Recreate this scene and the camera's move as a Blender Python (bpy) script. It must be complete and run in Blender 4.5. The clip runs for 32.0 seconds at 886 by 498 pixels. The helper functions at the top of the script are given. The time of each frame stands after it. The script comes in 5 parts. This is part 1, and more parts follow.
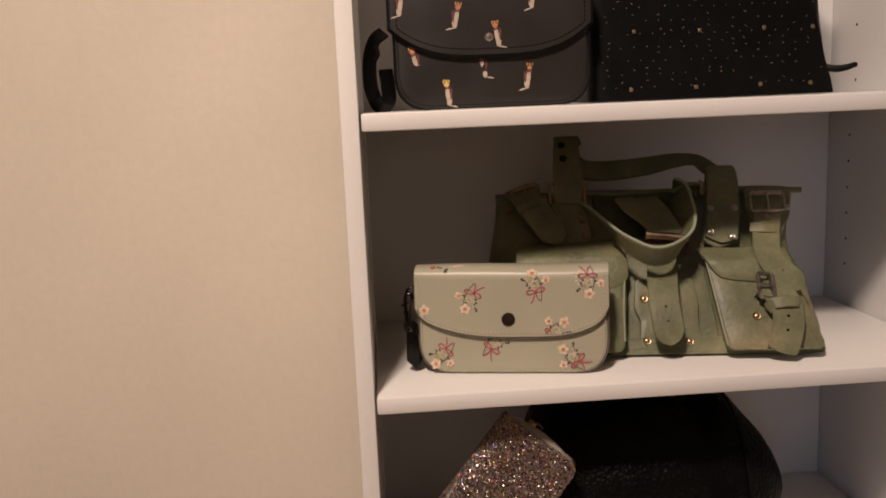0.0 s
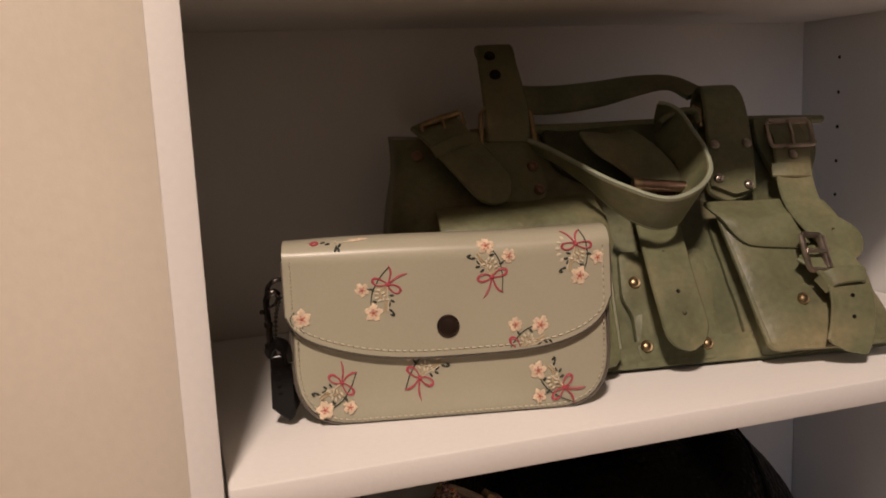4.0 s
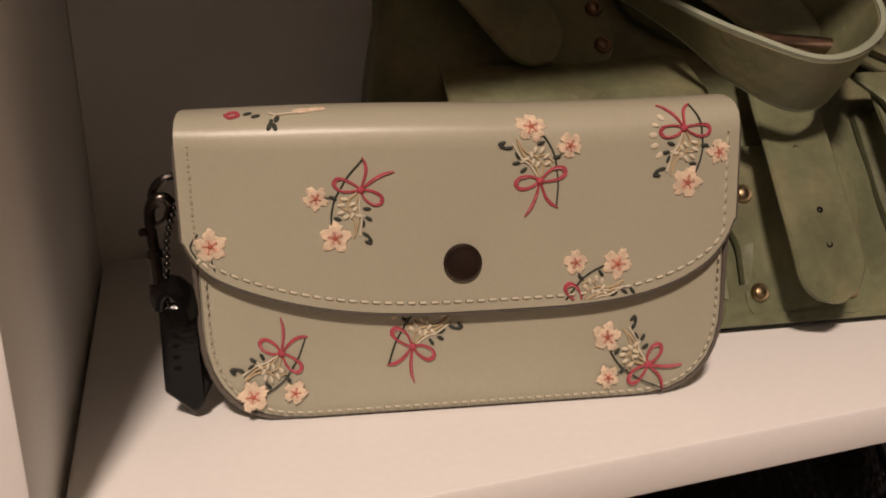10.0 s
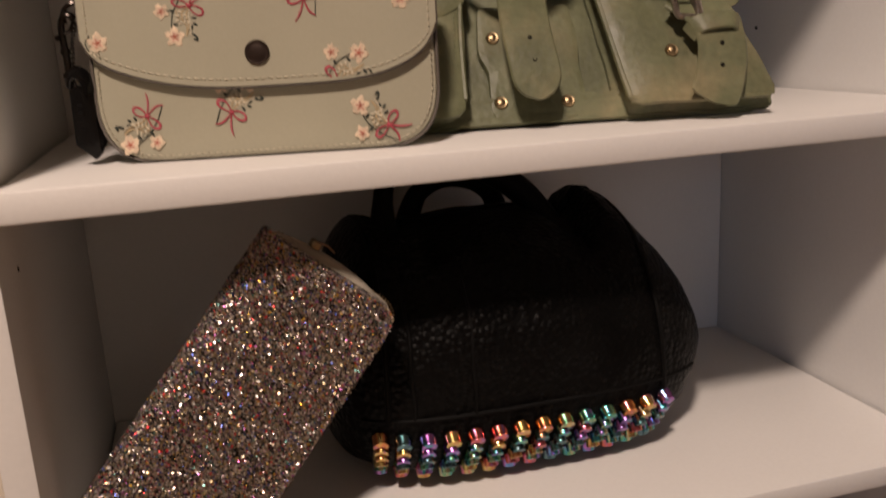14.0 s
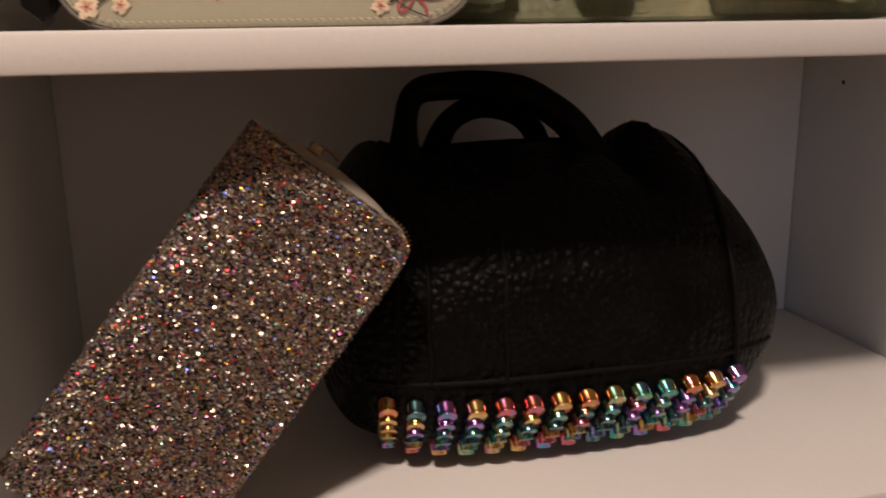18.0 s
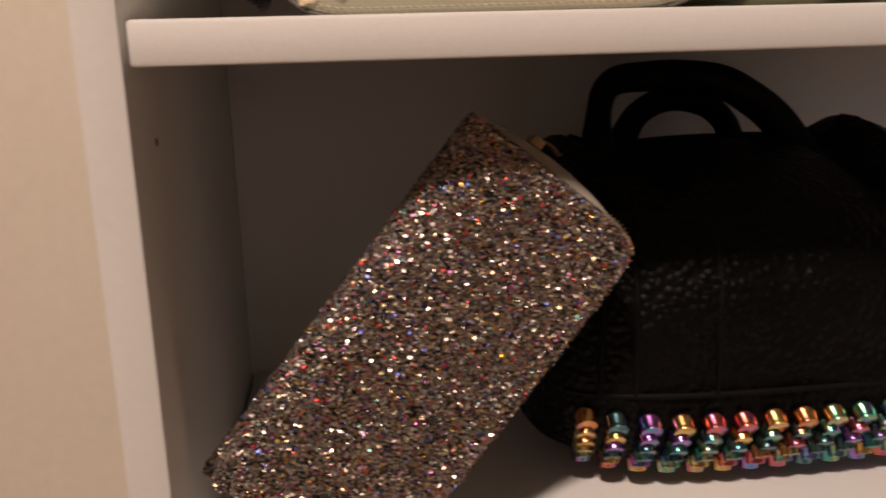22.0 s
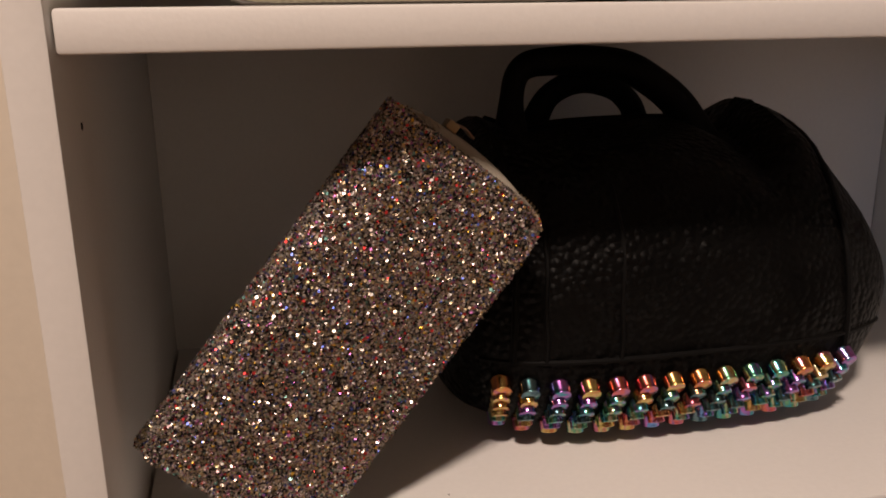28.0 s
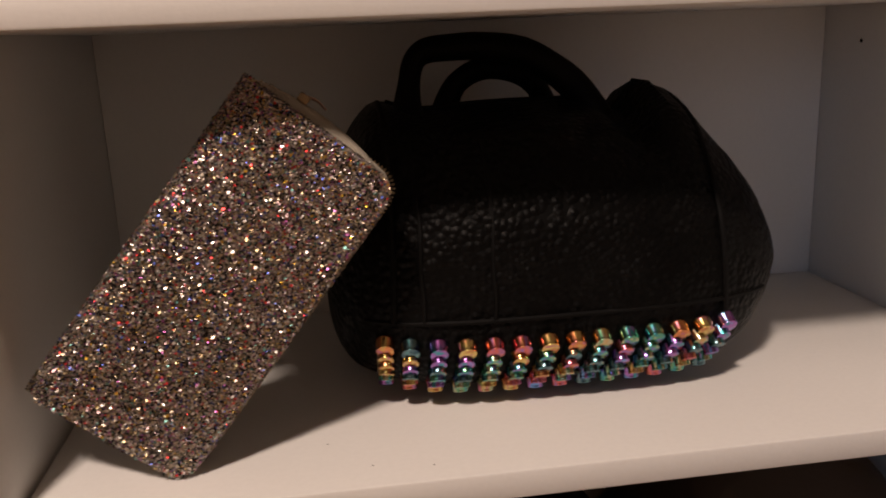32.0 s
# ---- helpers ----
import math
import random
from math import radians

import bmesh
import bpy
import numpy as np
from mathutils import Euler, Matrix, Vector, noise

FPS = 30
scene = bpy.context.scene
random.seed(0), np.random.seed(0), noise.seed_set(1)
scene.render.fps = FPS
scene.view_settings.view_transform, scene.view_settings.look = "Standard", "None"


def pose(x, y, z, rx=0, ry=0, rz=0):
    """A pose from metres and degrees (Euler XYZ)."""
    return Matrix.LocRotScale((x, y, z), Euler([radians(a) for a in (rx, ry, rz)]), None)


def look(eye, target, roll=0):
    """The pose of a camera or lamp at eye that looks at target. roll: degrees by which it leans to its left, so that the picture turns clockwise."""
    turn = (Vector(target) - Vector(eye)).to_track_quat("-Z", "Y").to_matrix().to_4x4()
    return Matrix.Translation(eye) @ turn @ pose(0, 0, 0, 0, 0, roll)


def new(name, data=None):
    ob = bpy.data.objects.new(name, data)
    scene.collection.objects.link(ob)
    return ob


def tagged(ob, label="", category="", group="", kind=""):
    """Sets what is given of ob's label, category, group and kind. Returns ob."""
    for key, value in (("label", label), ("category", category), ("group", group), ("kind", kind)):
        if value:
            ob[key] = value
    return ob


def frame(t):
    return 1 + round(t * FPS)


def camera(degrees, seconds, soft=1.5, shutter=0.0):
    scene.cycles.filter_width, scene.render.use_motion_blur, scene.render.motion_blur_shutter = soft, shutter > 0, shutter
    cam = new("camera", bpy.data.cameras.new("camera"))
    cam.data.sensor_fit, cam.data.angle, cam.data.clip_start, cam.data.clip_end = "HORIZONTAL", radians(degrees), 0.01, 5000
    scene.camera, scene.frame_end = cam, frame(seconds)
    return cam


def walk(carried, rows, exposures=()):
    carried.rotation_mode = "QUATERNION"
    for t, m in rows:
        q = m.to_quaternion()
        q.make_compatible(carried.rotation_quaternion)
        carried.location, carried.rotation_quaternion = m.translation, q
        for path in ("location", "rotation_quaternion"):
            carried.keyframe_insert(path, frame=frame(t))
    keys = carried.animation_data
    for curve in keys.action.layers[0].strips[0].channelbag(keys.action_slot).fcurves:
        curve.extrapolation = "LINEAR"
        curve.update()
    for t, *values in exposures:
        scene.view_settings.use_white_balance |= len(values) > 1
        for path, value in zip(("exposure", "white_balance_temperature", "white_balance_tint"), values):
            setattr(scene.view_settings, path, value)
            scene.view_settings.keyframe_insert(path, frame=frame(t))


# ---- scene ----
cam = camera(54.8, 32.0, soft=1.8, shutter=0.5)
PATH = [
    (0, (0.017, -0.76, 1.343), (0.152, 1.207, 1.01), -2.4),
    (0.5, (0.01, -0.759, 1.341), (0.139, 1.205, 0.985), -2.3),
    (1, (-0.054, -0.711, 1.324), (0.208, 1.241, 0.977), -3.2),
    (1.5, (-0.131, -0.592, 1.325), (0.33, 1.327, 1.004), -5.3),
    (2, (-0.151, -0.522, 1.312), (0.464, 1.349, 0.966), -4.8),
    (2.5, (-0.103, -0.443, 1.296), (0.576, 1.404, 0.939), -3.7),
    (3, (-0.042, -0.392, 1.272), (0.67, 1.443, 0.915), -1.6),
    (3.5, (-0.011, -0.41, 1.262), (0.605, 1.464, 0.933), -1.7),
    (5.5, (-0.014, -0.399, 1.257), (0.554, 1.488, 0.914), -3.3),
    (6, (-0.026, -0.392, 1.259), (0.512, 1.503, 0.919), -3.4),
    (6.5, (-0.038, -0.381, 1.257), (0.511, 1.511, 0.916), -3.1),
    (7, (-0.036, -0.373, 1.251), (0.537, 1.51, 0.899), -3.2),
    (7.5, (-0.025, -0.378, 1.246), (0.572, 1.495, 0.879), -3.7),
    (8, (-0.024, -0.372, 1.247), (0.582, 1.499, 0.881), -4.1),
    (8.5, (0.002, -0.277, 1.26), (0.592, 1.58, 0.809), -3.3),
    (9, (0.028, -0.222, 1.253), (0.612, 1.603, 0.678), -1.7),
    (9.5, (0.037, -0.211, 1.231), (0.625, 1.607, 0.64), -0.6),
    (10, (0.041, -0.214, 1.22), (0.638, 1.609, 0.652), -0.9),
    (10.5, (0.034, -0.216, 1.219), (0.628, 1.606, 0.648), -1.2),
    (11, (0.034, -0.216, 1.22), (0.628, 1.607, 0.65), -1.5),
    (11.5, (0.034, -0.215, 1.218), (0.633, 1.608, 0.655), -1.5),
    (12, (0.036, -0.224, 1.214), (0.638, 1.597, 0.649), -1.8),
    (12.5, (0.031, -0.293, 1.218), (0.596, 1.55, 0.686), -2.4),
    (13, (0.055, -0.373, 1.211), (0.562, 1.503, 0.739), -4.1),
    (13.5, (0.096, -0.418, 1.183), (0.572, 1.463, 0.698), -3.9),
    (14, (0.099, -0.433, 1.137), (0.612, 1.437, 0.651), -3.2),
    (14.5, (0.102, -0.425, 1.115), (0.602, 1.446, 0.613), -4.5),
    (16.5, (0.12, -0.377, 1.073), (0.63, 1.491, 0.574), -4.1),
    (17, (0.143, -0.361, 1.061), (0.655, 1.501, 0.541), -4.5),
    (17.5, (0.149, -0.35, 1.063), (0.649, 1.518, 0.55), -3.2),
    (18, (0.12, -0.345, 1.072), (0.572, 1.543, 0.593), -1.0),
    (18.5, (0.114, -0.342, 1.076), (0.536, 1.556, 0.607), -0.4),
    (19, (0.129, -0.347, 1.07), (0.548, 1.551, 0.601), -0.6),
    (19.5, (0.14, -0.353, 1.07), (0.565, 1.547, 0.609), -0.5),
    (20, (0.144, -0.358, 1.066), (0.562, 1.545, 0.615), -0.7),
    (20.5, (0.144, -0.365, 1.067), (0.566, 1.538, 0.617), -0.8),
    (21, (0.141, -0.357, 1.069), (0.564, 1.545, 0.616), -0.6),
    (21.5, (0.116, -0.335, 1.065), (0.476, 1.575, 0.597), -1.1),
    (22, (0.07, -0.309, 1.069), (0.307, 1.617, 0.585), -1.5),
    (22.5, (0.059, -0.305, 1.07), (0.277, 1.625, 0.59), -1.4),
    (23, (0.064, -0.308, 1.07), (0.332, 1.607, 0.565), -1.25),
    (23.5, (0.074, -0.312, 1.066), (0.377, 1.591, 0.539), -0.75),
    (24, (0.079, -0.317, 1.066), (0.402, 1.582, 0.536), -0.75),
    (24.5, (0.078, -0.319, 1.07), (0.409, 1.579, 0.541), -0.85),
    (25, (0.063, -0.314, 1.066), (0.394, 1.583, 0.533), -0.55),
    (25.5, (0.06, -0.31, 1.07), (0.404, 1.587, 0.542), -0.25),
    (27.5, (0.064, -0.323, 1.08), (0.452, 1.556, 0.517), -0.6),
    (28, (0.068, -0.329, 1.076), (0.48, 1.55, 0.53), -0.7),
    (28.5, (0.072, -0.331, 1.075), (0.464, 1.548, 0.514), -1.5),
    (29, (0.109, -0.335, 1.065), (0.493, 1.548, 0.511), -2.8),
    (29.5, (0.155, -0.357, 1.063), (0.41, 1.561, 0.558), -4.3),
    (30, (0.182, -0.408, 1.073), (0.359, 1.524, 0.585), -4.7),
    (30.5, (0.146, -0.447, 1.111), (0.337, 1.483, 0.619), -4.4),
    (31, (0.099, -0.445, 1.108), (0.295, 1.489, 0.639), -4.7),
    (31.5, (0.136, -0.402, 1.061), (0.366, 1.523, 0.571), -4.1),
    (32, (0.161, -0.389, 1.054), (0.428, 1.53, 0.559), -2.4),
]
walk(cam, [(t, look(eye, target, roll)) for t, eye, target, roll in PATH])

# ---- world, light, exposure ----
world = bpy.data.worlds.new("room_world")
scene.world = world
world.use_nodes = True
world.node_tree.nodes["Background"].inputs["Color"].default_value = (1.0, 0.86, 0.74, 1)
world.node_tree.nodes["Background"].inputs["Strength"].default_value = 0.004


def lamp(name, kind, place, target, energy, colour, **more):
    data = bpy.data.lights.new(name, kind)
    data.energy, data.color = energy, colour
    for key, value in more.items():
        if key == "size":
            data.size = value
        elif key == "size_y":
            data.shape, data.size_y = "RECTANGLE", value
        elif key == "disk":
            data.shape, data.size = "DISK", value
    ob = new(name, data)
    ob.matrix_world = look(place, target)
    return ob


# warm ceiling lamp in front of and left of the bookcase; unseen cool light added across the room and unseen warm light
# added to its right
lamp("ceiling_lamp_light", "AREA", (-0.30, -1.04, 2.505), (-0.30, -1.01, 0), 41, (1.0, 0.785, 0.66), disk=0.21)
lamp("unseen_cool_light", "AREA", (-1.60, -4.57, 1.75), (0.45, 0.2, 1.1), 16, (0.38, 0.62, 1.0), size=0.32, size_y=1.15)
# low warm light added from the right to lift the shaded back panel
lamp("unseen_side_light", "AREA", (3.17, -3.60, 1.62), (0.4, 0.1, 1.1), 2.2, (1.0, 0.86, 0.72), size=0.62, size_y=0.92)


# ---- materials ----
def material(name, base, rough=0.5, metal=0.0, grain=0.0, grain_scale=200.0, spread=0.06, spread_scale=6.0,
             bump=0.0, bump_scale=400.0, kind="noise", coat=0.0, spec=0.5, rough_spread=0.1, sheen=0.0, worn=None, worn_scale=14.0):
    """A principled surface whose tone varies at two scales, with fine relief."""
    m = bpy.data.materials.new(name)
    m.use_nodes = True
    t = m.node_tree
    n, l = t.nodes, t.links
    b = n["Principled BSDF"]
    b.inputs["Metallic"].default_value = metal
    b.inputs["Coat Weight"].default_value = coat
    b.inputs["Specular IOR Level"].default_value = spec
    b.inputs["Sheen Weight"].default_value = sheen
    co = n.new("ShaderNodeTexCoord")
    big = n.new("ShaderNodeTexNoise")
    big.inputs["Scale"].default_value, big.inputs["Detail"].default_value = spread_scale, 4
    l.new(co.outputs["Object"], big.inputs["Vector"])
    fine = n.new("ShaderNodeTexNoise")
    fine.inputs["Scale"].default_value, fine.inputs["Detail"].default_value = grain_scale, 3
    l.new(co.outputs["Object"], fine.inputs["Vector"])

    def ranged(source, width):
        r = n.new("ShaderNodeMapRange")
        r.inputs["From Min"].default_value, r.inputs["From Max"].default_value = 0.3, 0.7
        r.inputs["To Min"].default_value, r.inputs["To Max"].default_value = 1 - width, 1 + width
        l.new(source, r.inputs["Value"])
        return r.outputs["Result"]

    product = n.new("ShaderNodeMath")
    product.operation = "MULTIPLY"
    l.new(ranged(big.outputs["Fac"], spread), product.inputs[0])
    l.new(ranged(fine.outputs["Fac"], grain), product.inputs[1])
    tint = n.new("ShaderNodeVectorMath")
    tint.operation = "SCALE"
    tint.inputs[0].default_value = base
    l.new(product.outputs[0], tint.inputs["Scale"])
    if worn:
        patch = n.new("ShaderNodeTexNoise")
        patch.inputs["Scale"].default_value, patch.inputs["Detail"].default_value, patch.inputs["Roughness"].default_value = worn_scale, 6, 0.65
        l.new(co.outputs["Object"], patch.inputs["Vector"])
        where = n.new("ShaderNodeMapRange")
        where.inputs["From Min"].default_value, where.inputs["From Max"].default_value = 0.46, 0.72
        l.new(patch.outputs["Fac"], where.inputs["Value"])
        blend = n.new("ShaderNodeMix")
        blend.data_type = "RGBA"
        l.new(where.outputs["Result"], blend.inputs[0])
        blend.inputs[6].default_value, blend.inputs[7].default_value = (*base, 1), (*worn, 1)
        l.new(blend.outputs[2], tint.inputs[0])
    l.new(tint.outputs[0], b.inputs["Base Color"])
    r = n.new("ShaderNodeMapRange")
    r.inputs["To Min"].default_value, r.inputs["To Max"].default_value = max(rough - rough_spread, 0.02), min(rough + rough_spread, 1)
    l.new(big.outputs["Fac"], r.inputs["Value"])
    l.new(r.outputs["Result"], b.inputs["Roughness"])
    if bump:
        if kind == "pebble":
            tex = n.new("ShaderNodeTexVoronoi")
            tex.feature = "SMOOTH_F1"
            tex.inputs["Scale"].default_value, tex.inputs["Smoothness"].default_value = bump_scale, 0.35
            warp = n.new("ShaderNodeTexNoise")
            warp.inputs["Scale"].default_value, warp.inputs["Detail"].default_value = bump_scale * 0.16, 2
            l.new(co.outputs["Object"], warp.inputs["Vector"])
            dome = n.new("ShaderNodeMapRange")
            dome.inputs["From Max"].default_value, dome.inputs["To Min"].default_value, dome.inputs["To Max"].default_value = 0.75, 1.0, 0.0
            l.new(tex.outputs["Distance"], dome.inputs["Value"])
            depth = n.new("ShaderNodeMath")
            depth.operation = "MULTIPLY"
            l.new(dome.outputs["Result"], depth.inputs[0])
            l.new(warp.outputs["Fac"], depth.inputs[1])
            out = depth.outputs[0]
        else:
            tex = n.new("ShaderNodeTexNoise")
            tex.inputs["Scale"].default_value, tex.inputs["Detail"].default_value = bump_scale, 4
            out = tex.outputs["Fac"]
        l.new(co.outputs["Object"], tex.inputs["Vector"])
        bn = n.new("ShaderNodeBump")
        bn.inputs["Strength"].default_value = 1.0
        bn.inputs["Distance"].default_value = bump
        l.new(out, bn.inputs["Height"])
        l.new(bn.outputs["Normal"], b.inputs["Normal"])
    return m


WALL = material("beige_wall_paint", (0.76, 0.70, 0.60), 0.7, spread=0.045, spread_scale=3, grain=0.02, grain_scale=90, bump=0.00025, bump_scale=140, spec=0.3)
WHITE = material("white_melamine", (0.775, 0.76, 0.735), 0.5, spread=0.03, spread_scale=5, grain=0.015, grain_scale=300, bump=0.00008, bump_scale=500, spec=0.35)
TAUPE = material("taupe_wall_paint", (0.34, 0.27, 0.21), 0.7, spread=0.04, spread_scale=3)
CEIL = material("white_ceiling_paint", (0.8, 0.79, 0.76), 0.8, spread=0.03, bump=0.0005, bump_scale=120)
FLOOR = material("brown_wood_floor", (0.30, 0.19, 0.11), 0.45, spread=0.2, spread_scale=5, grain=0.1, grain_scale=60)
HOLE = material("dark_hole", (0.012, 0.011, 0.010), 0.9, spec=0.05)
SAGE = material("sage_smooth_leather", (0.39, 0.370, 0.278), 0.36, spread=0.035, spread_scale=14, grain=0.02, grain_scale=500, bump=0.00006, bump_scale=900, spec=0.45)
SAGE_EDGE = material("painted_leather_edge", (0.10, 0.085, 0.07), 0.5, spread=0.1)
THREAD = material("cream_thread", (0.47, 0.43, 0.32), 0.8, spread=0.1, spread_scale=60)
PETAL = material("cream_pink_embroidery", (0.68, 0.54, 0.39), 0.75, spread=0.22, spread_scale=260, grain=0.12, grain_scale=1800, bump=0.0003, bump_scale=2500)
BLUSH = material("blush_embroidery", (0.62, 0.40, 0.30), 0.75, spread=0.2, spread_scale=400, grain=0.15, grain_scale=1800, bump=0.0002, bump_scale=2500)
CENTRE = material("rust_embroidery", (0.36, 0.10, 0.06), 0.8, spread=0.2, spread_scale=200)
RED = material("crimson_embroidery", (0.40, 0.055, 0.08), 0.6, spread=0.15, spread_scale=250, grain=0.15, grain_scale=1500, bump=0.0003, bump_scale=2500)
ROSE = material("rose_embroidery", (0.50, 0.16, 0.18), 0.7, spread=0.2, spread_scale=300, grain=0.2, grain_scale=1500)
LEAF = material("dark_green_embroidery", (0.024, 0.030, 0.022), 0.7, spread=0.2, spread_scale=200)
SPRIG = material("tan_embroidery", (0.45, 0.35, 0.21), 0.8, spread=0.15, spread_scale=200)
CREAM = material("cream_embroidery", (0.58, 0.52, 0.39), 0.8, spread=0.1, spread_scale=200)
GUNMETAL = material("gunmetal", (0.05, 0.043, 0.038), 0.24, metal=1.0, spread=0.15, spread_scale=40)
SNAP = material("dark_bronze_snap", (0.06, 0.042, 0.034), 0.30, metal=0.8, spread=0.2, spread_scale=120)
BLACK_TAG = material("black_smooth_leather", (0.004, 0.0036, 0.0036), 0.15, spread=0.2, spread_scale=40, bump=0.0001, bump_scale=700, spec=0.25)
GREEN = material("green_waxy_leather", (0.145, 0.153, 0.084), 0.46, worn=(0.240, 0.205, 0.115), worn_scale=16, spread=0.24, spread_scale=28, grain=0.10, grain_scale=240, bump=0.0004, bump_scale=260, spec=0.36, rough_spread=0.14)
GREEN_EDGE = material("raw_green_leather_edge", (0.30, 0.33, 0.24), 0.7, spread=0.12, spread_scale=60)
GREEN_THREAD = material("green_thread", (0.20, 0.21, 0.12), 0.8)
BRASS = material("aged_brass", (0.32, 0.24, 0.14), 0.38, metal=1.0, spread=0.25, spread_scale=120)
NICKEL = material("antique_nickel", (0.42, 0.38, 0.34), 0.3, metal=1.0, spread=0.2, spread_scale=120)
BRONZE = material("brown_bronze", (0.30, 0.20, 0.15), 0.3, metal=1.0, spread=0.2, spread_scale=90)
# darker than the satchel's leather: the shade inside its mouth, as a colour
MOUTH_SHADE = material("olive_mouth_shade", (0.075, 0.078, 0.044), 0.85, spread=0.25, spread_scale=40, grain=0.1, grain_scale=500, spec=0.15)
LINING = material("dark_brown_lining", (0.07, 0.03, 0.018), 0.7, spread=0.2)
BLACK = material("black_pebbled_leather", (0.0028, 0.0026, 0.0025), 0.46, spread=0.2, spread_scale=18, grain=0.1, grain_scale=300, bump=0.0024, bump_scale=230, kind="pebble", spec=0.105)
BLACK_SMOOTH = material("black_matte_leather", (0.004, 0.0037, 0.0036), 0.6, spread=0.2, spread_scale=25, bump=0.0002, bump_scale=500, spec=0.12)
CHARCOAL = material("charcoal_printed_leather", (0.019, 0.017, 0.0155), 0.34, spread=0.1, spread_scale=20, grain=0.05, grain_scale=400, bump=0.0001, bump_scale=700)
TOTE = material("black_grained_leather", (0.003, 0.0028, 0.0028), 0.5, spread=0.2, spread_scale=30, bump=0.0004, bump_scale=500, spec=0.1)
GOLD_DOT = material("pale_gold_studs", (0.42, 0.33, 0.20), 0.35, metal=1.0, spread=0.1)
PRINT_TICK = material("dull_bronze_print", (0.16, 0.12, 0.07), 0.5, spread=0.3, spread_scale=300)
PRINT_CREAM = material("cream_print", (0.46, 0.38, 0.30), 0.6, spread=0.2, spread_scale=300)
PRINT_ORANGE = material("orange_print", (0.46, 0.20, 0.08), 0.6, spread=0.2, spread_scale=300)
PRINT_YELLOW = material("yellow_print", (0.62, 0.42, 0.12), 0.6, spread=0.2, spread_scale=300)
PRINT_RED = material("maroon_print", (0.14, 0.03, 0.03), 0.6, spread=0.2, spread_scale=300)
TAPE = material("beige_zip_tape", (0.36, 0.32, 0.26), 0.75, spread=0.08, spread_scale=50, bump=0.0002, bump_scale=1200)
SHELF_SHADE = material("brown_shelf_shade", (0.035, 0.022, 0.014), 0.5, spread=0.2, spread_scale=20, bump=0.0003, bump_scale=300)
CRUMB = material("dark_crumb", (0.05, 0.04, 0.03), 0.9)


def glitter_base():
    m = material("glitter_coating", (0.2, 0.17, 0.15), 0.4, metal=0.6)
    t = m.node_tree
    n, l = t.nodes, t.links
    b = n["Principled BSDF"]
    co = [x for x in n if x.type == "TEX_COORD"][0]
    v = n.new("ShaderNodeTexVoronoi")
    v.inputs["Scale"].default_value = 1100
    l.new(co.outputs["Object"], v.inputs["Vector"])
    ramp = n.new("ShaderNodeValToRGB")
    sep = n.new("ShaderNodeSeparateColor")
    l.new(v.outputs["Color"], sep.inputs["Color"])
    l.new(sep.outputs["Red"], ramp.inputs["Fac"])
    stops = [(0.0, (0.06, 0.055, 0.05)), (0.25, (0.20, 0.17, 0.14)), (0.45, (0.40, 0.34, 0.24)), (0.6, (0.28, 0.22, 0.26)), (0.8, (0.54, 0.50, 0.44)), (1.0, (0.10, 0.13, 0.12))]
    fill_ramp(ramp, stops)
    l.new(ramp.outputs["Color"], b.inputs["Base Color"])
    bn = n.new("ShaderNodeBump")
    bn.inputs["Distance"].default_value = 0.0006
    l.new(sep.outputs["Green"], bn.inputs["Height"])
    l.new(bn.outputs["Normal"], b.inputs["Normal"])
    return m


def fill_ramp(ramp, stops):
    ramp.color_ramp.interpolation = "CONSTANT"
    e = ramp.color_ramp.elements
    while len(e) < len(stops):
        e.new(0.5)
    for spot, (place, colour) in zip(e, stops):
        spot.position, spot.color = place, (*colour, 1)


def flake_material():
    m = bpy.data.materials.new("glitter_flakes")
    m.use_nodes = True
    n, l = m.node_tree.nodes, m.node_tree.links
    b = n["Principled BSDF"]
    b.inputs["Metallic"].default_value, b.inputs["Roughness"].default_value = 0.86, 0.36
    g = n.new("ShaderNodeNewGeometry")
    ramp = n.new("ShaderNodeValToRGB")
    l.new(g.outputs["Random Per Island"], ramp.inputs["Fac"])
    fill_ramp(ramp, [(0.0, (0.54, 0.44, 0.33)), (0.15, (0.032, 0.026, 0.025)), (0.31, (0.64, 0.49, 0.28)), (0.37, (0.48, 0.33, 0.34)), (0.44, (0.86, 0.80, 0.76)),
                     (0.55, (0.030, 0.028, 0.028)), (0.71, (0.36, 0.30, 0.17)), (0.78, (0.16, 0.34, 0.30)), (0.82, (0.10, 0.14, 0.46)), (0.86, (0.46, 0.15, 0.38)), (0.90, (0.85, 0.07, 0.07)), (0.93, (0.95, 0.60, 0.08)), (0.955, (0.9, 0.78, 0.72))])
    l.new(ramp.outputs["Color"], b.inputs["Base Color"])
    return m


